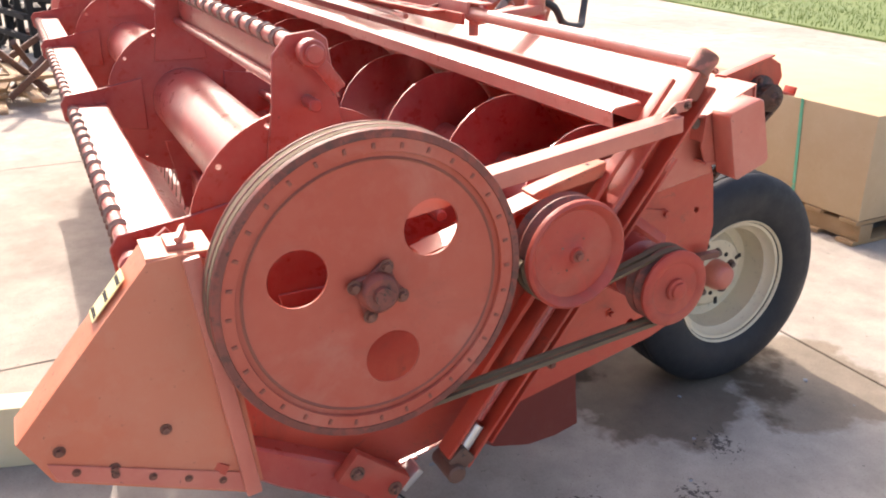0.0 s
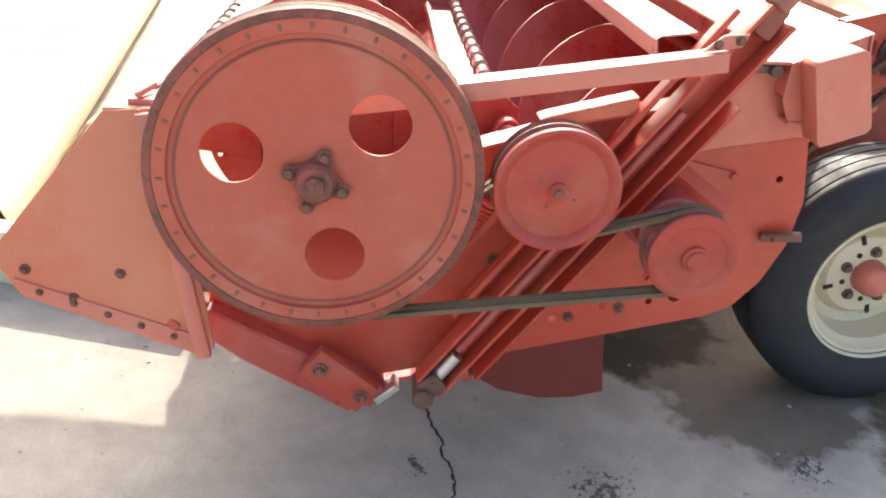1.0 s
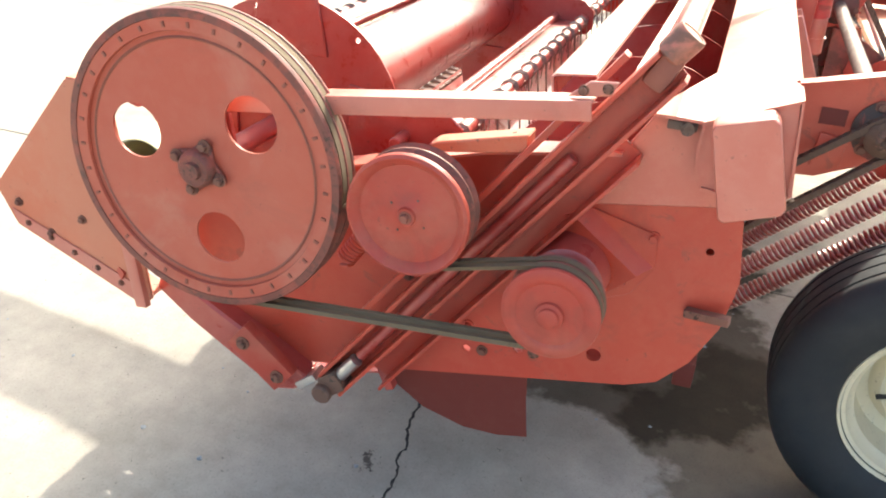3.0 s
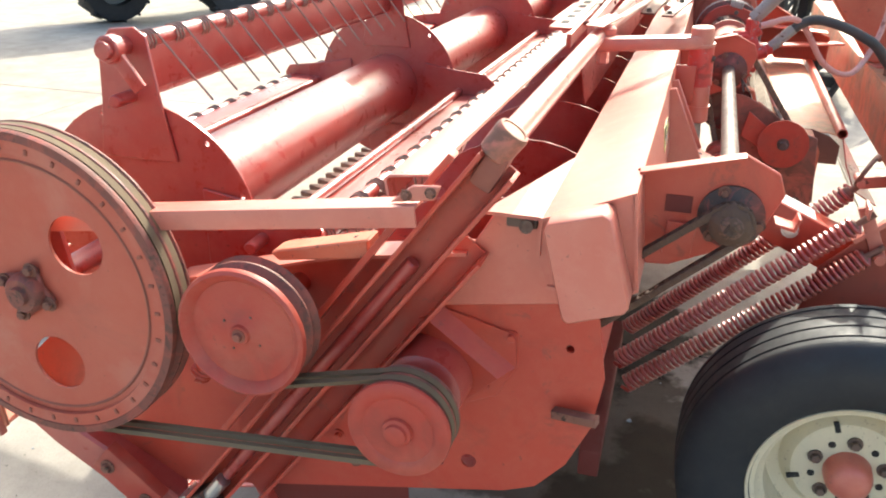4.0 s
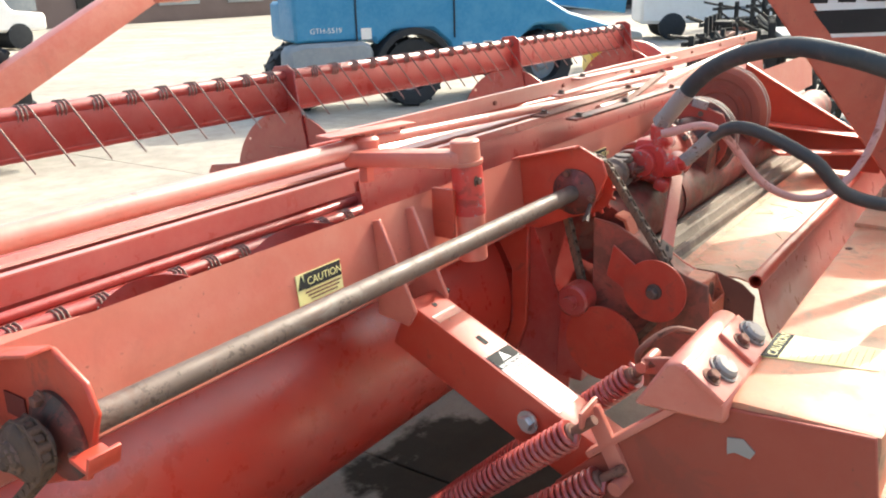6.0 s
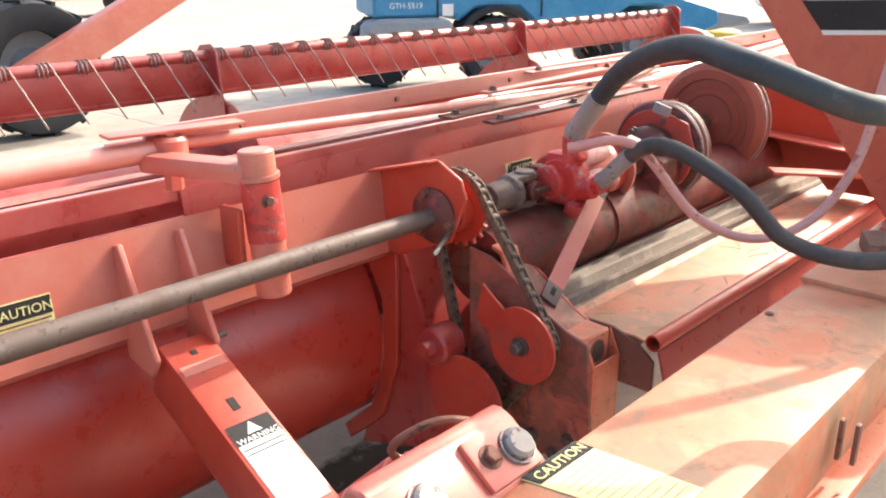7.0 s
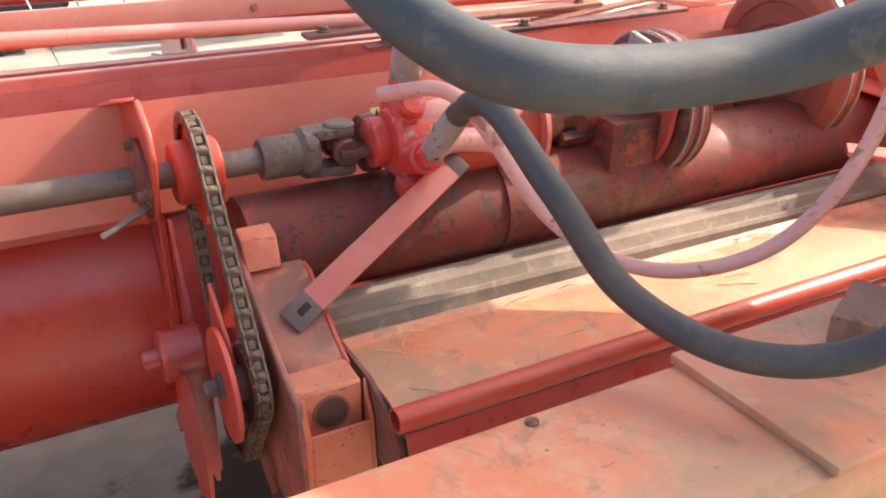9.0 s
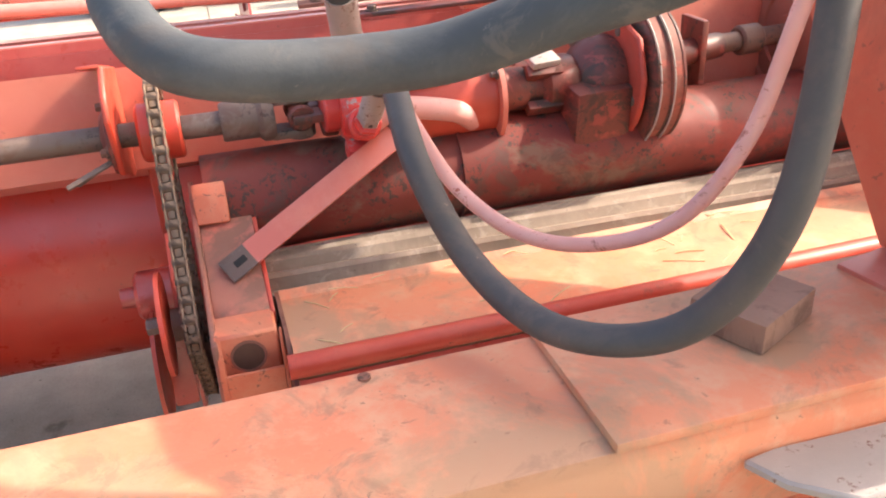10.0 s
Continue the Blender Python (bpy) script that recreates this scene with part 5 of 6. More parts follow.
prism(bm, [(-0.744, 0.80), (-0.744, 0.906), (-0.692, 0.908), (-0.692, 0.80)], 1.394, 1.477, w=0.004)
stub = M("box_stub", bm, ORANGE, "square orange tube stub with hole")
bm = bmesh.new()
prism(bm, [(-0.764, 0.64), (-0.764, 0.858), (-0.759, 0.858), (-0.759, 0.64)], 1.404, 1.478, w=0.001)
prism(bm, [(-0.764, 0.64), (-0.764, 0.858), (-0.742, 0.906), (-0.738, 0.64)], 1.396, 1.404, w=0.001)
prism(bm, [(-0.764, 0.64), (-0.764, 0.858), (-0.742, 0.906), (-0.738, 0.64)], 1.4785, 1.483, w=0.001)
M("stub_shroud", bm, ORANGE, parent=stub)
bm = bmesh.new()
pipe(bm, (1.436, -0.7462, 0.872), (1.436, -0.7432, 0.872), 0.0235, 0.003, 26)
M("hole_rim", bm, GRIMY, parent=stub)
bm = bmesh.new()
cyl(bm, (1.436, -0.7455, 0.872), (1.436, -0.7430, 0.872), 0.021, 26)
M("stub_hole", bm, CAKE, parent=stub)
bm = bmesh.new()
prism(bm, [(-0.545, 0.975), (-0.640, 0.905), (-0.640, 0.90), (-0.60, 0.86), (-0.53, 0.90)], 1.350, 1.356, w=0.001)
M("slot_plate", bm, RED)
for y, z in ((-0.72, 0.70), (-0.69, 0.66), (-0.64, 0.68)):
    bolt("plate_bolt", (1.395, y, z), (-1, 0, 0), 0.009, 0.016, STEEL, machine)

# conditioning rolls
bm = bmesh.new()
prof = []
NR = 18
rows = []
for k in range(49):
    x = 1.415 + 2.3 * k / 48
    tw = 0.35 * k / 48
    row = []
    for j in range(NR):
        for f, r in ((0.0, 0.089), (0.17, 0.0935), (0.33, 0.103), (0.5, 0.108), (0.67, 0.104), (0.83, 0.0945)):
            a = 2 * math.pi * (j + f) / NR + tw
            row.append(bm.verts.new((x, -0.575 + r * math.cos(a), 0.815 + r * math.sin(a))))
    rows.append(row)
n = len(rows[0])
for A, B in zip(rows, rows[1:]):
    for j in range(n):
        bm.faces.new((A[j], A[(j + 1) % n], B[(j + 1) % n], B[j]))
bm.faces.new(rows[0])
bm.faces.new(rows[-1])
M("lower_roll", bm, ROLLG, "dusty grey ribbed conditioning roll", angle=25)
bm = bmesh.new()
cyl(bm, (1.415, -0.475, 0.975), (3.7, -0.475, 0.975), 0.078, 36)
lathe(bm, [(0.078, 0), (0.082, 0), (0.082, 0.006), (0.078, 0.006)], (1.80, -0.475, 0.975), (1, 0, 0), 36, closed=True)
M("upper_roll", bm, ROLLR, "rusty dark red upper roll")
bm = bmesh.new()
sheet(bm, [(-0.33, 0.99), (-0.36, 0.86), (-0.42, 0.74)], 1.345, 3.7, 0.005)
M("roll_deflector", bm, DEEP_RED)

# swath pan and its edge rod
bm = bmesh.new()
sheet(bm, [(-0.815, 0.889), (-0.79, 0.895), (-0.660, 0.893), (-0.648, 0.902), (-0.645, 0.895)], 1.4905, 3.6, 0.004)
M("swath_pan", bm, DUSTY, "dusty orange sheet metal swath pan")
bm = bmesh.new()
pipe(bm, (1.480, -0.830, 0.899), (3.6, -0.836, 0.902), 0.0155, 0.003, 20)
M("edge_rod", bm, RED, "red tube along the pan edge")
bm = bmesh.new()
prism(bm, [(-0.65, 0.905), (-0.745, 0.905), (-0.80, 0.885), (-0.83, 0.86), (-0.83, 0.80), (-0.65, 0.80)], 1.4845, 1.490)
M("pan_end", bm, RUST)
bm = bmesh.new()
bar(bm, (1.6, -0.652, 0.904), (3.3, -0.652, 0.904), 0.006, 0.008)
M("straw_line", bm, RUST)

bm = bmesh.new()
sheet(bm, [(-0.838, 0.882), (-0.862, 0.80), (-0.90, 0.72), (-0.97, 0.68)], 1.49, 3.7, 0.004)
M("swath_shield", bm, DEEP_RED, "dark red shield between pan and frame")

# ---- rear frame ----
bm = bmesh.new()
box(bm, (2.55, -1.083, 0.885), (3.62, 0.205, 0.20), w=0.018)
frame_beam = M("rear_frame_beam", bm, DUSTY, "dusty faded orange rear frame beam")
bm = bmesh.new()
box(bm, (2.06, -1.083, 0.989), (0.66, 0.208, 0.012), w=0.003)
M("wear_plate", bm, DUSTY, parent=frame_beam)
bm = bmesh.new()
cyl(bm, (1.545, -1.0, 0.984), (1.545, -1.0, 0.9875), 0.007, 10)
M("plug", bm, RUST, parent=frame_beam)
bm = bmesh.new()
box(bm, (2.0, -1.20, 0.86), (2.5, 0.05, 0.02), w=0.004)
M("lower_flange", bm, ORANGE, parent=frame_beam)
bm = bmesh.new()
prism(bm, [(1.86, -1.19), (1.90, -1.185), (2.05, -1.19), (2.04, -1.26), (1.93, -1.27), (1.88, -1.23)], 0.930, 0.942, w=0.003, axis="z")
M("lug", bm, FERRULE, "bent bare dusty lug plate", parent=frame_beam)
for y0 in (-1.195, -1.215):
    bm = bmesh.new()
    box(bm, (1.33, y0, 0.93), (0.012, 0.006, 0.06), w=0.001)
    M("clip", bm, RUST, parent=frame_beam)
# end plate of the rear frame
# this plate faces away from the sun; its darker red carries that shade
bm = bmesh.new()
prism(bm, [(-0.66, 0.50), (-0.72, 0.76), (-0.813, 0.857), (-0.93, 0.960), (-0.99, 0.972), (-1.175, 0.982), (-1.195, 0.84), (-1.06, 0.62), (-0.95, 0.48)], 0.735, 0.744, w=0.002)
ep = M("frame_end_plate", bm, SHADED_RED, "large red end plate, darkened in colour for shade")
bm = bmesh.new()
bar(bm, (0.733, -0.78, 0.835), (0.733, -0.925, 0.965), 0.022, 0.012, w=0.003)
M("plate_edge", bm, FADED, parent=ep)
bm = bmesh.new()
prism(bm, [(-0.990, 0.928), (-1.012, 0.932), (-1.030, 0.916), (-1.024, 0.904), (-1.002, 0.908), (-0.992, 0.902)], 0.7325, 0.7345)
M("bare_patch", bm, FERRULE, "pale bare patch", parent=ep)
# pivot block on the corner
bm = bmesh.new()
prism(bm, [(-0.855, 0.95), (-0.900, 1.028), (-0.915, 1.034), (-0.928, 1.030), (-0.990, 0.985), (-0.990, 0.955)], 0.716, 0.952, w=0.005)
pv = M("pivot_block", bm, FADED, "faded red hinge block with two pins")
sn = Vector((0, -0.588, 0.809))
for x, xn in ((0.772, 0.732), (0.919, 0.877)):
    c = Vector(((x + xn) / 2, -0.960, 1.009))
    bm = bmesh.new()
    bar(bm, c + Vector((-0.045, 0, 0)), c + Vector((0.045, 0, 0)), 0.012, 0.066, up=sn, w=0.004)
    M("pivot_plate", bm, FADED, parent=pv)
    bm = bmesh.new()
    q = Vector((x, -0.962, 1.007)) + sn * 0.004
    lathe(bm, [(0.0, 0.016), (0.015, 0.016), (0.019, 0.012), (0.019, 0.0), (0.0, 0.0)], q, sn, 24)
    lathe(bm, [(0.021, 0.0), (0.024, 0.0), (0.024, 0.0065), (0.021, 0.0065)], q, sn, 24, closed=True)
    M("pivot_pin", bm, FERRULE, parent=pv)
    bolt("pivot_nut", Vector((xn, -0.958, 1.010)) + sn * 0.005, sn, 0.010, 0.012, RUST, pv)
bm = bmesh.new()
sweep(bm, spline([(0.90, -0.79, 0.92), (0.88, -0.80, 0.96), (0.93, -0.83, 0.985), (1.0, -0.85, 0.96)], 6), 0.006, 8)
M("wire_hook", bm, RUST)

# caution label on top of the rear frame
bm = bmesh.new()
prism(bm, [(0.90, -0.984), (1.007, -0.986), (1.024, -1.146), (0.939, -1.148)], 0.9855, 0.9865, axis="z")
fl = M("frame_label", bm, YELLOW, "yellow caution label with black heading")
bm = bmesh.new()
prism(bm, [(0.902, -0.985), (1.006, -0.987), (1.010, -1.012), (0.908, -1.010)], 0.9869, 0.9876, axis="z")
M("label_field", bm, BLACK, parent=fl)
text("label_text", "CAUTION", pose(0.912, -1.0065, 0.9881, 0, 0, 0), 0.0205, YELLOW, fl)
for k in range(11):
    bm = bmesh.new()
    bar(bm, (0.920 + 0.0022 * k, -1.026 - 0.0105 * k, 0.987), (1.006 + 0.001 * k - 0.02 * (k % 3 == 2), -1.026 - 0.0105 * k, 0.987), 0.0006, 0.0014, up=(0, 0, 1), w=0)
    M("label_line", bm, STRAW, parent=fl)

# link arm with gussets and stickers
A0, A1 = Vector((0.832, -0.365, 0.948)), Vector((0.815, -0.775, 0.772))
bm = bmesh.new()
bar(bm, A0, A1, 0.10, 0.084, up=(0, 0, 1), w=0.006)
link = M("link_arm", bm, RED, "red box-section link arm")
du = (A1 - A0).normalized()
nu = (Vector((0, 0, 1)) - du * du.z).normalized()
wu = du.cross(nu)


def on_arm(s, t, h=0.0):
    return A0 + du * s + wu * t + nu * (0.05 + h)


def patch(name, s0, s1, w, mat, h, label="", parent=None):
    bm = bmesh.new()
    bar(bm, on_arm(s0, 0, h), on_arm(s1, 0, h), 0.0008, w, up=nu, w=0)
    return M(name, bm, mat, label, parent=parent or link)


# narrow paler strip across the upper end of the arm
patch("pale_strip", 0.055, 0.075, 0.07, FADED, 0.0004)
sl = patch("danger_label", 0.185, 0.345, 0.070, WHITE, 0.0006, "white danger label with black heading")
patch("label_field", 0.185, 0.222, 0.070, BLACK, 0.0012, parent=sl)
wm = Matrix((-wu, -du, nu)).transposed().to_4x4()
wm.translation = on_arm(0.2215, 0.033, 0.0018)
text("label_text", "WARNING", wm, 0.0138, WHITE, sl)
for s in (0.231, 0.240):
    patch("label_line", s, s + 0.002, 0.066, BLACK, 0.0012, parent=sl)
bm = bmesh.new()
tri = [on_arm(0.2085, 0.012, 0.0018), on_arm(0.2085, -0.012, 0.0018), on_arm(0.188, 0.0, 0.0018)]
bm.faces.new([bm.verts.new(p) for p in tri])
M("label_triangle", bm, WHITE, parent=sl)
patch("bolt_slot", 0.138, 0.162, 0.012, BLACK, 0.0006)
patch("bolt_hole", 0.030, 0.039, 0.010, BLACK, 0.0006)
bolt("link_bolt", (0.775, -0.646, 0.830), (-1, 0.1, 0), 0.014, 0.014, BRIGHT, link, "zinc plated bolt")
for x in (0.768, 0.868):
    bm = bmesh.new()
    prism(bm, [(-0.325, 1.145), (-0.342, 1.150), (-0.418, 0.985), (-0.400, 0.955), (-0.33, 0.965)], x, x + 0.009, w=0.002)
    M("gusset", bm, FADED)
bolt("gusset_bolt", (0.877, -0.40, 0.985), (1, 0, 0), 0.006, 0.02, STEEL, machine)

# float springs
LOW = ((0.698, -0.282, 0.440), (0.676, -0.310, 0.386), (0.962, -0.285, 0.402))
for p0, p1 in ((LOW[0], (0.694, -0.768, 0.886)), (LOW[1], (0.716, -0.806, 0.803)), (LOW[2], (0.908, -0.780, 0.897))):
    L = (Vector(p1) - Vector(p0)).length
    M("float_spring", coil(p0, p1, 0.0205, 0.0050, int(L / 0.0132), 14, 0.012), DEEP_RED, "long red painted float spring")
    bm = bmesh.new()
    d = (Vector(p1) - Vector(p0)).normalized()
    cyl(bm, Vector(p1) - d * 0.02, Vector(p1) + d * 0.05, 0.008, 10)
    cyl(bm, Vector(p1) - d * 0.025, Vector(p1) + d * 0.006, 0.016, 16, w=0.003)
    M("spring_eye", bm, RUST)
bm = bmesh.new()
bar(bm, (0.722, -0.785, 0.925), (0.735, -0.842, 0.800), 0.012, 0.030, w=0.004)
bar(bm, (0.675, -0.790, 0.921), (0.730, -0.790, 0.926), 0.028, 0.006, up=(0, 0, 1))
cyl(bm, (0.700, -0.838, 0.806), (0.745, -0.842, 0.808), 0.012, 12)
M("spring_anchor", bm, FADED)
bm = bmesh.new()
cyl(bm, (0.885, -0.800, 0.925), (0.955, -0.800, 0.925), 0.010, 12)
bar(bm, (0.90, -0.800, 0.925), (0.92, -0.86, 0.93), 0.010, 0.030, w=0.003)
M("spring_anchor", bm, FADED)
bm = bmesh.new()
bar(bm, (0.42, -0.255, 0.305), (1.09, -0.243, 0.315), 0.075, 0.05, up=(0, 0, 1), w=0.006)
M("lower_link", bm, SKIRT)

# wheel
WC = Vector((0.492, -0.824, 0.377))
wheel = new("wheel")
wheel.parent = machine
wheel["label"] = "ribbed implement wheel with cream rim"
half = [(0.214, -0.098), (0.232, -0.112), (0.270, -0.124), (0.312, -0.124), (0.344, -0.114), (0.362, -0.099), (0.371, -0.088)]
tread = []
for c in (-0.066, -0.022, 0.022, 0.066):
    tread += [(0.3745, c - 0.0155), (0.3745, c - 0.004), (0.362, c - 0.003), (0.362, c + 0.003), (0.3745, c + 0.004), (0.3745, c + 0.0155)]
tread = [(r - 0.35 * h * h, h) for r, h in tread]
bm = bmesh.new()
lathe(bm, half + tread + [(r, -h) for r, h in half[::-1]] + [(0.205, 0.09), (0.200, 0.0), (0.205, -0.09)], WC, (1, 0, 0), 96, closed=True)
tyre = M("tyre", bm, RUBBER, "black ribbed tyre dusty at the tread", parent=wheel, angle=30)
bm = bmesh.new()
lathe(bm, [(0.219, -0.106), (0.221, -0.101), (0.214, -0.095), (0.200, -0.092), (0.192, -0.070), (0.180, -0.060), (0.176, 0.0), (0.170, 0.02), (0.142, 0.03), (0.132, 0.012), (0.118, -0.004),
           (0.085, -0.010), (0.045, -0.010), (0.045, -0.002), (0.11, 0.004), (0.135, 0.04), (0.176, 0.06), (0.20, 0.095), (0.218, 0.10), (0.212, -0.10)], WC, (1, 0, 0), 64, closed=True)
rim = M("rim", bm, CREAM, "dusty cream-painted steel rim", parent=wheel)
bm = bmesh.new()
lathe(bm, [(0.052, 0.0), (0.050, 0.035), (0.042, 0.055), (0.030, 0.062), (0.0, 0.064)], WC + Vector((-0.008, 0, 0)), (-1, 0, 0), 32)
M("hub_cap", bm, FADED, "faded red hub", parent=wheel)
for k in range(5):
    a = radians(72 * k + 20)
    bolt("wheel_nut", WC + Vector((-0.010, 0.076 * math.cos(a), 0.076 * math.sin(a))), (-1, 0, 0), 0.011, 0.018, STEEL, wheel)
    a += radians(36)
    bm = bmesh.new()
    cyl(bm, WC + Vector((-0.0125, 0.076 * math.cos(a), 0.076 * math.sin(a))), WC + Vector((-0.009, 0.076 * math.cos(a), 0.076 * math.sin(a))), 0.008, 12)
    M("stud_hole", bm, BLACK, parent=wheel)
for a0 in (70, 160, 255, 340):
    a = radians(a0)
    bm = bmesh.new()
    box(bm, WC + Vector((-0.006, 0.115 * math.cos(a), 0.115 * math.sin(a))), (0.006, 0.012, 0.028), (a0 - 90, 0, 0), w=0.001)
    M("rim_slot", bm, BLACK, parent=wheel)
bm = bmesh.new()
cyl(bm, WC, WC + Vector((0.33, 0, 0)), 0.035, 20)
bar(bm, WC + Vector((0.32, 0, -0.04)), (0.812, -0.96, 0.80), 0.10, 0.06, w=0.008)
M("wheel_spindle", bm, RED)

# hitch mast
bm = bmesh.new()
MAST = [(-0.985, 1.005), (-0.60, 1.515), (-0.13, 1.66), (0.40, 1.69), (1.2, 1.58), (2.1, 1.50), (2.1, 1.68), (1.2, 1.76), (0.40, 1.87), (-0.13, 1.84), (-0.70, 1.69), (-1.12, 1.63), (-1.27, 1.52), (-1.275, 1.2), (-1.21, 1.005)]
prism(bm, MAST, 2.178, 2.190, w=0.003, holes=[(-1.11, 1.158, 0.026), (-1.06, 1.05, 0.02)])
mast = M("hitch_mast", bm, MAST_RED, "faded orange hitch mast plate")
bm = bmesh.new()
prism(bm, MAST, 2.33, 2.342)
M("mast_plate", bm, MAST_RED, parent=mast)
bm = bmesh.new()
for a, b in (((-0.985, 1.005), (-0.60, 1.515)), ((-0.60, 1.515), (-0.13, 1.66)), ((-0.13, 1.66), (0.40, 1.69)), ((0.40, 1.69), (1.2, 1.58)), ((1.2, 1.58), (2.1, 1.50)), ((-0.70, 1.69), (-0.13, 1.84)), ((-0.13, 1.84), (0.40, 1.87)), ((0.40, 1.87), (1.2, 1.76)), ((1.2, 1.76), (2.1, 1.68)), ((-1.275, 1.2), (-1.27, 1.52)), ((-1.21, 1.005), (-1.275, 1.2))):
    bar(bm, (2.26, a[0], a[1]), (2.26, b[0], b[1]), 0.14, 0.008, up=(1, 0, 0))
M("mast_web", bm, MAST_RED, parent=mast)
for yz, nm, mat, h in (([(-0.700, 1.545), (-0.803, 1.382), (-1.118, 1.398), (-1.03, 1.552)], "brand_panel", WHITE, 0.0015), ([(-0.748, 1.452), (-0.797, 1.392), (-1.10, 1.406), (-1.062, 1.464)], "brand_stripe", BLACK, 0.003)):
    bm = bmesh.new()
    prism(bm, yz, 2.178 - h, 2.1779 - h + 0.0012)
    M(nm, bm, mat, "white-edged dark maker's panel" if nm == "brand_panel" else "", parent=mast)
for k in range(4):
    bm = bmesh.new()
    box(bm, (2.1755, -0.76 - 0.07 * k, 1.488 + 0.002 * k), (0.001, 0.045, 0.032), w=0)
    M("brand_bar", bm, BLACK, parent=mast)
bm = bmesh.new()
box(bm, (2.1765, -1.03, 1.255), (0.001, 0.16, 0.018), (-3, 0, 0), w=0)
M("sticker", bm, YELLOW, parent=mast)
bm = bmesh.new()
box(bm, (2.17, -1.19, 1.175), (0.02, 0.03, 0.022), w=0.004)
M("mast_catch", bm, RUST, parent=mast)
bm = bmesh.new()
bar(bm, (2.15, -0.99, 0.995), (2.19, -1.20, 0.995), 0.012, 0.08, up=(0, 0, 1))
M("mast_foot", bm, FADED, parent=mast)
bm = bmesh.new()
bar(bm, (2.45, -0.62, 1.0), (2.75, -0.95, 0.98), 0.05, 0.01, w=0.003)
M("far_gusset", bm, FADED)

# hoses
HA = [(1.645, -0.53, 1.205), (1.605, -0.656, 1.345), (1.493, -0.832, 1.408), (1.396, -0.984, 1.401), (1.427, -1.129, 1.354), (1.57, -1.165, 1.346), (1.655, -1.212, 1.376), (1.76, -1.26, 1.42), (1.90, -1.32, 1.53), (2.03, -1.37, 1.66)]
HB = [(1.651, -0.590, 1.115), (1.657, -0.709, 1.209), (1.644, -0.878, 1.157), (1.675, -0.966, 1.073), (1.721, -1.084, 1.051), (1.806, -1.158, 1.08), (1.859, -1.199, 1.197), (1.90, -1.169, 1.371), (1.941, -1.109, 1.544), (2.05, -1.05, 1.75)]
HC = [(1.60, -0.55, 1.19), (1.651, -0.664, 1.204), (1.724, -0.766, 1.068), (1.809, -0.854, 1.019), (1.926, -0.918, 1.045), (1.988, -0.967, 1.159), (2.031, -0.985, 1.338), (2.098, -1.0, 1.522), (2.18, -1.0, 1.75)]
for pts, r, mat, lab in ((HA, 0.020, HOSE, "thick dark rubber hydraulic hose"), (HB, 0.0155, HOSE_DARK, "dark rubber hydraulic hose hanging in a loop"), (HC, 0.0095, PINK, "hose painted over in pale red")):
    bm = bmesh.new()
    path = spline(pts, 14)
    sweep(bm, path, r, 18)
    hs = M("hydraulic_hose", bm, mat, lab)
    bm = bmesh.new()
    n = 6 if r > 0.012 else 3
    sweep(bm, path[:n + 3], lambda u, r=r: r * (0.78 if u < 0.2 else 1.14 if int(u * 24) % 3 else 1.08), 18)
    M("ferrule", bm, PINK if mat is PINK else FERRULE, "crimped steel ferrule", parent=hs)
    if mat is not PINK:
        bm = bmesh.new()
        cyl(bm, path[0], path[2], r * 1.15, 6, w=0.002)
        M("hose_nut", bm, FERRULE, parent=hs)
bm = bmesh.new()
box(bm, (0, 0, 0), (0.105, 0.085, 0.034), w=0.003)
blk = part("wood_block", bm, BLOCK)
blk.matrix_basis = pose(1.952, -1.058, 1.0125, 0, 0, 26)
tagged(blk, "dirty square wooden block lying on the frame beam", "block")

# straw caught on the machine
bm = bmesh.new()
rnd = random.Random(33)
for k in range(34):
    where = (0, 2)[k % 2]
    if where == 0:
        c = Vector((rnd.uniform(1.5, 2.6), -0.650 - abs(rnd.gauss(0, 0.012)), 0.902))
        turn = rnd.gauss(0, 0.35)
    else:
        c = Vector((rnd.uniform(1.5, 2.6), rnd.uniform(-0.80, -0.68), 0.8995))
        turn = rnd.uniform(0, 3.14)
    h = rnd.uniform(0.008, 0.03)
    d = Vector((math.cos(turn), math.sin(turn), 0)) * h
    sweep(bm, [c - d, c + Vector((0, 0.001, 0.001)), c + d], 0.0008, 4)
tagged(part("straw", bm, STRAW), "dry straw scraps caught on the machine", "straw", kind="stuff")

# far end of the header
bm = bmesh.new()
prism(bm, [(0.42, 0.40), (-0.165, 0.53), (-0.30, 0.80), (-0.225, 1.09), (0.1, 1.05), (0.513, 0.88), (0.93, 0.62), (0.94, 0.47)], 4.30, 4.306)
M("far_side_panel", bm, RED)
bm = bmesh.new()
lathe(bm, [(0, 0), (0.27, 0), (0.29, 0.01), (0.29, 0.05), (0, 0.05)], (4.40, RY, RZ), (1, 0, 0), 48)
M("far_reel_sheave", bm, FADED)

# ---- yard around ----
pipe_thing = bmesh.new()
pipe(pipe_thing, (1.22, 2.02, 0.135), (8.5, 2.96, 0.135), 0.135, 0.008, 40)
tagged(part("steel_pipe", pipe_thing, PALE_PIPE), "long pale yellow steel pipe lying on concrete", "pipe")

# timber lying beside the pipe's end
bm = bmesh.new()
box(bm, (0, 0, 0.10), (0.09, 1.05, 0.20), w=0.006)
beam_log = tagged(part("timber", bm, PALE_PIPE), "pale painted timber lying on the concrete", "timber")
beam_log.matrix_basis = pose(1.06, 1.66, 0, 0, 0, -16)

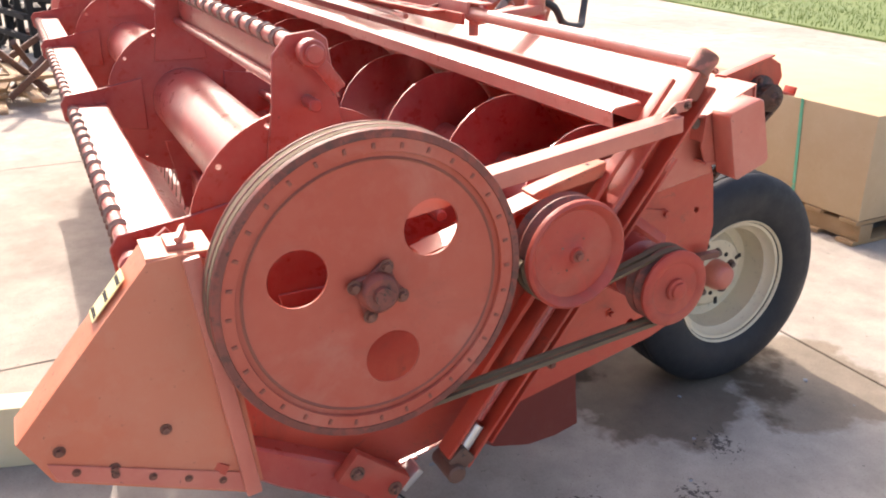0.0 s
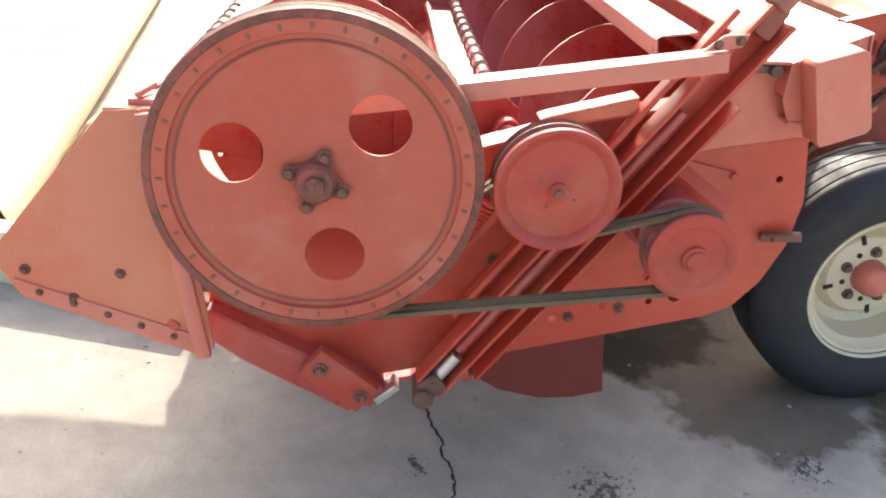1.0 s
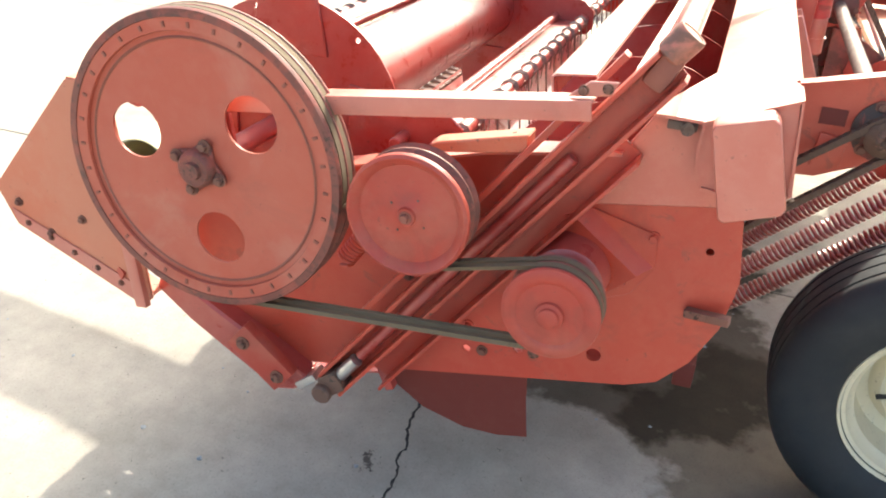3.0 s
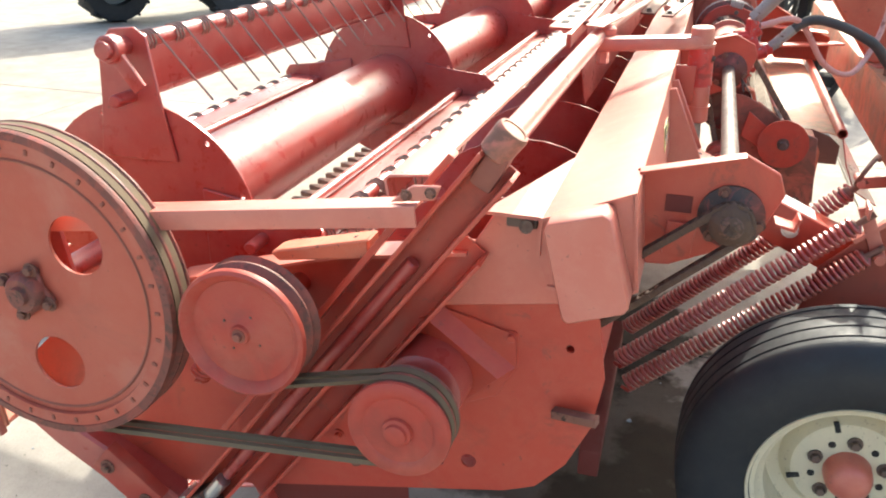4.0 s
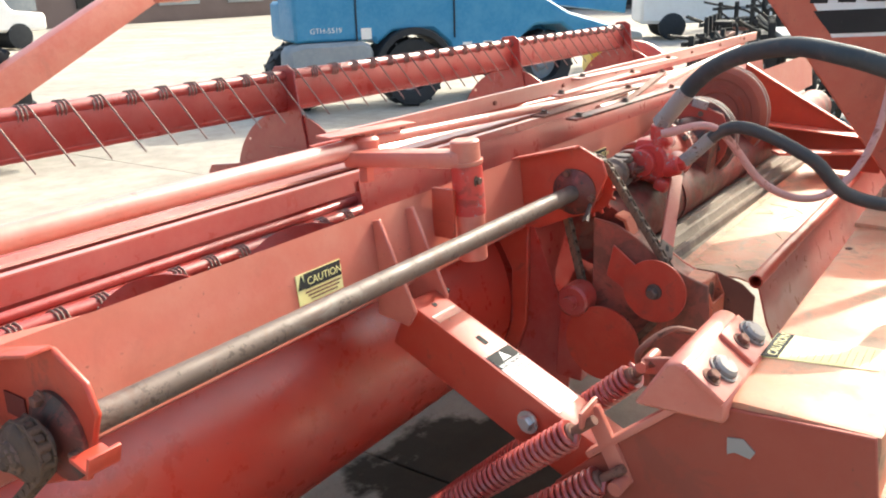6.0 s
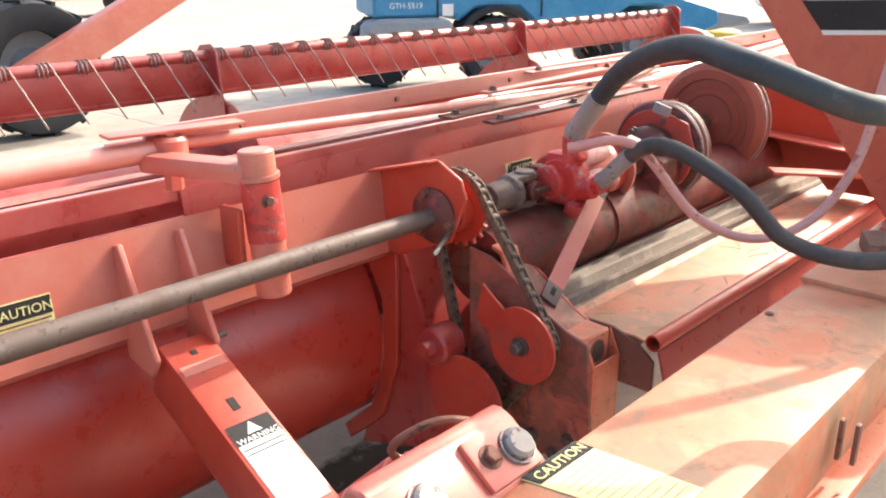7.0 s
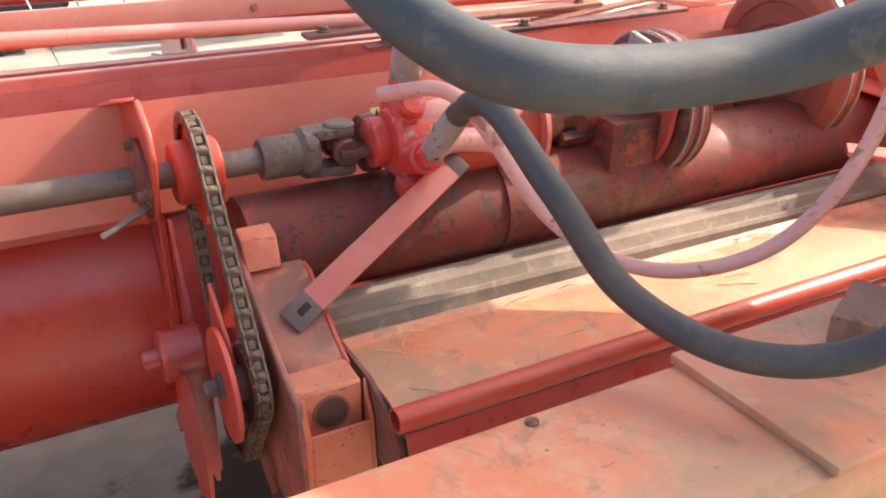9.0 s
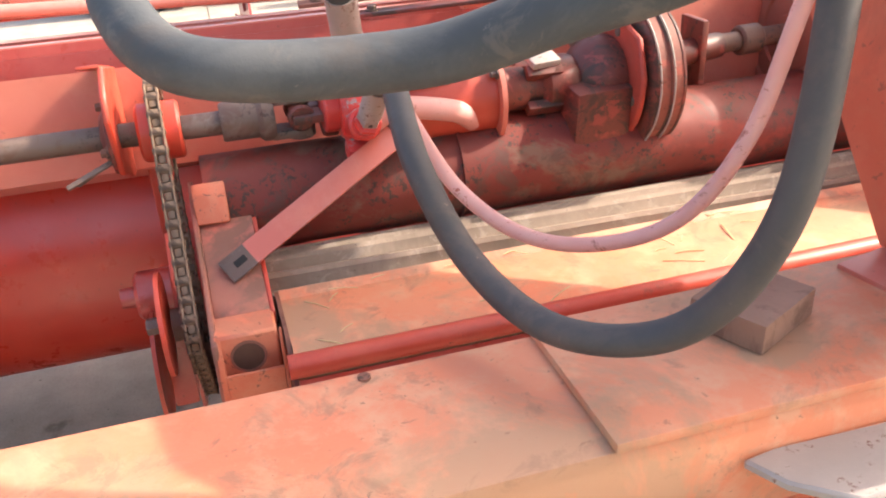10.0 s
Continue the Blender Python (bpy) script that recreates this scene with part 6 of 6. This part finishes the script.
# cardboard box on a pallet
bm = bmesh.new()
BX0, BY1 = 1.05, -2.32
box(bm, (BX0 + 1.0, BY1 - 0.6, 0.39), (2.0, 1.2, 0.52), w=0.006)
cbox = tagged(part("cardboard_box", bm, CARD), "large brown cardboard box with green strap on pallet", "box")
for x in (1.47, 2.2):
    bm = bmesh.new()
    box(bm, (x, BY1 + 0.003, 0.39), (0.018, 0.003, 0.525), (0, 4, 0), w=0)
    part("strap", bm, STRAP, cbox, "green plastic strap")
for zz, xx in ((0.2, 1.6), (0.45, 2.4)):
    bm = bmesh.new()
    box(bm, (xx, BY1 + 0.004, zz), (0.3, 0.004, 0.004), (0, 3, 0), w=0)
    part("crease", bm, CARD, cbox)
pallet = thing("pallet", "plain wooden pallet under a cardboard box", "pallet")
for k in range(3):
    bm = bmesh.new()
    box(bm, (BX0 + 1.0, BY1 - 0.06 - 0.54 * k, 0.065), (2.02, 0.09, 0.085), w=0.004)
    part("stringer", bm, WOOD, pallet)
for k in range(10):
    bm = bmesh.new()
    box(bm, (BX0 + 0.05 + 0.211 * k, BY1 - 0.6, 0.118), (0.10, 1.22, 0.02), w=0.002)
    part("deck_board", bm, WOOD, pallet)
    bm = bmesh.new()
    box(bm, (BX0 + 0.05 + 0.211 * k, BY1 - 0.6, 0.012), (0.10, 1.22, 0.02), w=0.002)
    part("deck_board", bm, WOOD, pallet)

# mown grass verge
bm = bmesh.new()
prism(bm, [(-30, -6.7), (0, -7.55), (60, -17.75), (60, -60), (-30, -44)], -0.013, 0.03, axis="z")
verge = tagged(part("verge", bm, GRASS, smooth=False), "strip of mown green grass beside concrete", "grass", kind="structure")
bm = bmesh.new()
rnd = random.Random(9)
for k in range(9000):
    x = rnd.uniform(2, 22)
    y = -7.55 - x * 0.17 - abs(rnd.gauss(0, 2.2)) - 0.02
    h, w, a = rnd.uniform(0.03, 0.09), 0.008, rnd.uniform(0, 6.28)
    c, s = math.cos(a) * w, math.sin(a) * w
    bm.faces.new([bm.verts.new(v) for v in ((x - c, y - s, 0.02), (x + c, y + s, 0.02), (x + rnd.uniform(-0.03, 0.03), y + rnd.uniform(-0.03, 0.03), 0.03 + h))])
tagged(part("grass_blades", bm, GRASS, None, smooth=False), "short green grass blades on the verge", "grass", kind="stuff")


def big_tyre(c, r, w, axis, parent, lugs=18):
    bm = bmesh.new()
    lathe(bm, [(r * 0.55, -w * 0.42), (r * 0.75, -w * 0.5), (r * 0.93, -w * 0.48), (r * 0.97, -w * 0.3), (r * 0.97, w * 0.3), (r * 0.93, w * 0.48), (r * 0.75, w * 0.5), (r * 0.55, w * 0.42)], c, axis, 40, closed=True)
    ob = part("tyre", bm, RUBBER, parent, "black lugged tyre")
    a = Vector(axis).normalized()
    u = a.orthogonal().normalized()
    v = a.cross(u)
    for k in range(lugs):
        for s in (-1, 1):
            t = 2 * math.pi * (k + 0.25 * s) / lugs
            o = math.cos(t) * u + math.sin(t) * v
            bm = bmesh.new()
            bar(bm, Vector(c) + o * r * 0.97 + a * s * 0.02 * w, Vector(c) + (math.cos(t + 0.12) * u + math.sin(t + 0.12) * v) * r * 0.96 + a * s * w * 0.46, r * 0.07, r * 0.08, up=o, w=0)
            part("lug", bm, RUBBER, ob)
    bm = bmesh.new()
    lathe(bm, [(0, -0.05 * w), (r * 0.2, -0.1 * w), (r * 0.3, 0.05 * w), (r * 0.56, 0.0), (r * 0.57, -w * 0.4), (r * 0.57, w * 0.4), (r * 0.3, 0.2 * w), (0, 0.15 * w)], c, axis, 28)
    part("wheel_rim", bm, GREY, parent)


# telehandler
tele = thing("telehandler", "blue telehandler with grey casting and black lugged tyres", "telehandler", loc=(7.36, 6.11, 0))
tele.rotation_euler = (0, 0, radians(-30))
tele.scale = (0.86, 0.86, 0.86)
for x, y in ((0.02, 0.62), (1.60, 0.12), (4.0, 0.20), (4.0, 1.25)):
    big_tyre((x, y, 0.52), 0.52, 0.42, (0, 1, 0), tele, 14)
bm = bmesh.new()
prism(bm, [(-0.26, 0.52), (-0.34, 0.66), (-0.32, 0.96), (-0.10, 1.02), (0.84, 1.02), (0.97, 0.90), (0.95, 0.66), (0.80, 0.54), (0.30, 0.46)], -0.14, 0.36, w=0.06, axis="y")
part("casting", bm, GREY, tele, "dusty grey casting over the tyre")
bm = bmesh.new()
prism(bm, [(-0.20, 1.03), (-0.20, 2.1), (0.3, 2.3), (2.6, 2.25), (4.4, 1.3), (5.3, 1.05), (5.35, 0.80), (4.9, 0.64), (4.60, 0.64), (4.50, 0.95), (4.25, 1.12), (3.75, 1.12), (3.50, 0.95), (3.40, 0.62), (2.32, 0.60), (2.22, 0.92), (1.95, 1.14), (1.30, 1.14), (1.02, 0.94), (1.0, 1.03)], -0.06, 0.75, w=0.05, axis="y")
hood = part("engine_hood", bm, BLUE, tele, "glossy blue engine hood")
bm = bmesh.new()
prism(bm, [(-0.15, 1.03), (-0.15, 1.6), (4.6, 1.15), (4.6, 0.60), (2.4, 0.58), (2.3, 1.03)], 0.8, 1.45, w=0.05, axis="y")
part("chassis", bm, BLUE, tele)
bm = bmesh.new()
bar(bm, (-0.1, 1.0, 2.2), (6.2, 1.0, 1.35), 0.32, 0.32, up=(0, 0, 1), w=0.02)
part("boom", bm, BLUE, tele)
bm = bmesh.new()
prism(bm, [(1.2, 1.6), (1.3, 2.5), (2.4, 2.5), (2.9, 1.6)], 1.0, 1.45, w=0.04, axis="y")
part("cab", bm, DARKGLASS, tele, "dark glass cab")
for x in (0.87, 2.52, 2.88):
    bm = bmesh.new()
    box(bm, (x, -0.066, 0.84 if x > 2 else 1.12), (0.16, 0.01, 0.16), w=0)
    part("decal", bm, WHITE, tele)
text("model_text", "GTH-5519", pose(0.02, -0.07, 1.15, 90, 0, 0), 0.11, WHITE, tele)
for x in (0.72, 2.30):
    bm = bmesh.new()
    bar(bm, (x, -0.075, 1.0), (x, -0.075, 1.7), 0.02, 0.02)
    part("panel_seam", bm, BLACK, tele)
bm = bmesh.new()
rim = [(1.60 + 0.66 * math.cos(radians(a)), 0.52 + 0.66 * math.sin(radians(a))) for a in range(15, 166, 10)] + [(1.60 + 0.56 * math.cos(radians(a)), 0.52 + 0.56 * math.sin(radians(a))) for a in range(165, 14, -10)]
prism(bm, rim, -0.16, 0.36, w=0.01, axis="y")
part("rear_fender", bm, RUBBER, tele, "black arched fender")
bm = bmesh.new()
prism(bm, [(5.0, 1.1), (5.9, 0.95), (6.0, 0.8), (5.2, 0.7)], 0.0, 0.7, w=0.05, axis="y")
part("fender", bm, GREY, tele)

# red loader tractor in the background
trac = thing("loader_tractor", "dark red loader tractor with black tyres", "tractor", loc=(3.0, 6.9, 0))
big_tyre((0.35, -0.3, 0.62), 0.62, 0.42, (0, 1, 0), trac, 14)
big_tyre((0.35, 1.3, 0.62), 0.62, 0.42, (0, 1, 0), trac, 14)
big_tyre((-1.9, -0.2, 0.8), 0.8, 0.45, (0, 1, 0), trac, 14)
big_tyre((-1.9, 1.4, 0.8), 0.8, 0.45, (0, 1, 0), trac, 14)
bm = bmesh.new()
bar(bm, (-0.3, -0.75, 0.36), (2.8, -0.75, 1.9), 0.18, 0.30, up=(0, 1, 0), w=0.02)
part("loader_arm", bm, FADED, trac, "faded red loader arm")
bm = bmesh.new()
box(bm, (-0.7, 0.5, 1.1), (2.8, 0.8, 0.9), w=0.06)
part("engine_body", bm, BLACK, trac)
bm = bmesh.new()
box(bm, (-1.9, 0.6, 2.0), (1.4, 1.4, 1.2), w=0.08)
part("cab", bm, DARKGLASS, trac)
bm = bmesh.new()
for k in range(5):
    cyl(bm, (-0.9 + 0.25 * k, 0.05, 1.2), (-1.1 + 0.3 * k, -0.25, 1.75), 0.03, 8)
part("hoses", bm, GREY, trac)

# junk to the front and stacked implements behind
junk = thing("scrap_pallet", "broken weathered pallet with scrap metal on concrete", "pallet", loc=(6.6, 1.2, 0))
rnd = random.Random(12)
for k in range(7):
    bm = bmesh.new()
    box(bm, (rnd.uniform(-0.4, 0.4), rnd.uniform(-0.3, 0.5), 0.06 + 0.03 * k), (1.1, 0.1, 0.03), (rnd.uniform(-6, 6), rnd.uniform(-8, 8), rnd.uniform(0, 180)), w=0.004)
    part("board", bm, WOOD, junk)
for k in range(6):
    bm = bmesh.new()
    bar(bm, (rnd.uniform(-0.6, 0.6), rnd.uniform(-0.5, 0.4), 0.1), (rnd.uniform(-0.6, 0.6), rnd.uniform(-0.5, 0.4), 0.5), 0.05, 0.05)
    part("scrap_bar", bm, GREASE, junk)
yl = thing("yellow_attachment", "yellow steel loader attachment standing on concrete", "implement", loc=(13.3, 4.8, 0))
yl.rotation_euler = (0, 0, radians(35))
bm = bmesh.new()
prism(bm, [(-0.45, 0.0), (-0.5, 0.42), (-0.42, 0.48), (0.30, 0.46), (0.42, 0.30), (0.40, 0.0)], -0.35, 0.35, w=0.03, axis="y")
part("shell", bm, YELLOW_PAINT, yl)
bm = bmesh.new()
lathe(bm, [(0.30, -0.1), (0.36, -0.06), (0.36, 0.06), (0.30, 0.1)], (0.75, 0.0, 0.36), (0, 1, 0), 28, closed=True)
part("hoop", bm, BLACK, yl)
bm = bmesh.new()
box(bm, (1.0, 0.1, 0.25), (0.35, 0.1, 0.5), (0, 12, 0), w=0.02)
part("end_plate", bm, WHITE, yl)
rnd = random.Random(21)
SPOTS = ((6.2, -1.2), (7.4, 0.2), (7.6, -2.4), (9.2, -1.0), (9.6, 1.2), (11.5, -0.5), (11.8, 2.6), (13.5, 0.8), (14.5, 3.4),
         (10.4, -0.3), (11.0, -1.7), (12.4, -0.6), (10.7, 0.6), (12.9, 1.9), (14.6, 0.2), (15.4, 1.6), (15.9, 2.8), (16.8, 1.0), (17.4, 3.2), (18.4, 2.0), (18.9, 4.1), (20.0, 1.2), (20.6, 3.0))
for n, (gx, gy) in enumerate(SPOTS):
    rk = thing("implement_frame", "black steel implement frame stacked in the yard", "implement", "stacked implements", loc=(gx, gy, 0))
    rk.rotation_euler = (0, 0, radians(rnd.uniform(-40, 40)))
    wide, tall = rnd.uniform(0.5, 0.85), rnd.uniform(0.75, 1.15)
    for k in range(4):
        bm = bmesh.new()
        box(bm, (wide * (-0.9 + 0.6 * k), 0, tall / 2), (0.07, 0.07, tall), w=0.005)
        part("post", bm, BLACK, rk)
    for z in (0.2, 0.42, 0.64, 0.86):
        bm = bmesh.new()
        box(bm, (0, 0.072, z * tall), (2.1 * wide, 0.07, 0.06), w=0.005)
        part("rail", bm, BLACK, rk)
        bm = bmesh.new()
        box(bm, (rnd.uniform(-0.3, 0.3), -0.2, z * tall), (rnd.uniform(0.25, 0.7), 0.3, 0.06), (0, rnd.uniform(-8, 8), rnd.uniform(-20, 20)), w=0.005)
        part("bracket", bm, rnd.choice((GREY, BLACK, BLACK, RUST)), rk)
    for k in range(3):
        bm = bmesh.new()
        y = rnd.uniform(-0.3, 0.3)
        sweep(bm, spline([(rnd.uniform(-wide, wide), y, 0.02), (rnd.uniform(-wide, wide), y - 0.2, tall * 0.7), (rnd.uniform(-wide, wide), y + 0.1, tall)], 5), 0.025, 6)
        part("bent_tine", bm, BLACK, rk)

cont = thing("storage_container", "dark grey storage container standing in the yard", "container", loc=(27.5, 4.6, 0))
bm = bmesh.new()
box(bm, (0, 0, 1.25), (2.4, 5.0, 2.5), w=0.03)
part("shell", bm, BLACK, cont)
for k in range(12):
    bm = bmesh.new()
    box(bm, (-1.215, -2.3 + 0.42 * k, 1.25), (0.05, 0.18, 2.3), w=0.01)
    part("corrugation", bm, DARKGLASS, cont)
van = thing("parked_van", "white van parked among the implements", "van", loc=(22.5, 5.6, 0))
van.rotation_euler = (0, 0, radians(-60))
bm = bmesh.new()
prism(bm, [(-2.3, 0.4), (-2.3, 1.7), (-2.1, 1.85), (0.8, 1.85), (1.5, 1.15), (2.3, 0.95), (2.4, 0.4)], -0.9, 0.9, w=0.08, axis="y")
part("body", bm, WHITE, van)
for y in (-0.905, 0.905):
    bm = bmesh.new()
    prism(bm, [(0.1, 1.15), (0.1, 1.65), (0.72, 1.65), (1.25, 1.15)], y - 0.01, y + 0.01, axis="y")
    part("side_window", bm, DARKGLASS, van)
bm = bmesh.new()
prism(bm, [(0.93, 1.78), (1.50, 1.20), (1.53, 1.23), (0.97, 1.81)], -0.75, 0.75, axis="y")
part("windscreen", bm, DARKGLASS, van)
for x in (-1.5, 1.5):
    for y in (-0.82, 0.82):
        bm = bmesh.new()
        lathe(bm, [(0, -0.11), (0.28, -0.11), (0.34, -0.07), (0.34, 0.07), (0.28, 0.11), (0, 0.11)], (x, y, 0.34), (0, 1, 0), 24)
        part("tyre", bm, RUBBER, van)

# far vehicles and a long building
car = thing("parked_pickup", "white pickup parked far away", "pickup", loc=(11.5, 24.0, 0))
bm = bmesh.new()
prism(bm, [(-2.6, 0.5), (-2.6, 1.0), (-0.6, 1.05), (-0.2, 1.75), (1.2, 1.75), (1.6, 1.1), (2.6, 1.0), (2.6, 0.5)], -0.9, 0.9, w=0.08, axis="y")
part("body", bm, WHITE, car)
for x in (-1.7, 1.7):
    bm = bmesh.new()
    lathe(bm, [(0, -0.98), (0.36, -0.95), (0.36, 0.95), (0, 0.98)], (x, 0, 0.38), (0, 1, 0), 24)
    part("tyre", bm, RUBBER, car)
b = bmesh.new()
box(b, (24.0, 40.0, 2.6), (60, 8, 5.2), w=0.05)
hall = tagged(part("far_hall", b, SIDING), "long dull red-brown metal hall behind the yard", "building")
for k in range(12):
    bm = bmesh.new()
    box(bm, (-3 + 4.6 * k, 35.97, 2.0), (2.6, 0.1, 2.4), w=0.02)
    part("hall_door", bm, GREY if k % 3 else BLACK, hall)
b = bmesh.new()
box(b, (46.0, 4.0, 2.8), (8, 50, 5.6), w=0.05)
hall2 = tagged(part("brown_shed", b, SIDING), "long brown metal shed at the yard's end", "building")
for k in range(10):
    bm = bmesh.new()
    box(bm, (41.95, -16 + 4.6 * k, 1.7), (0.1, 3.0, 3.0), w=0.02)
    part("shed_door", bm, BLACK if k % 3 else GREY, hall2)
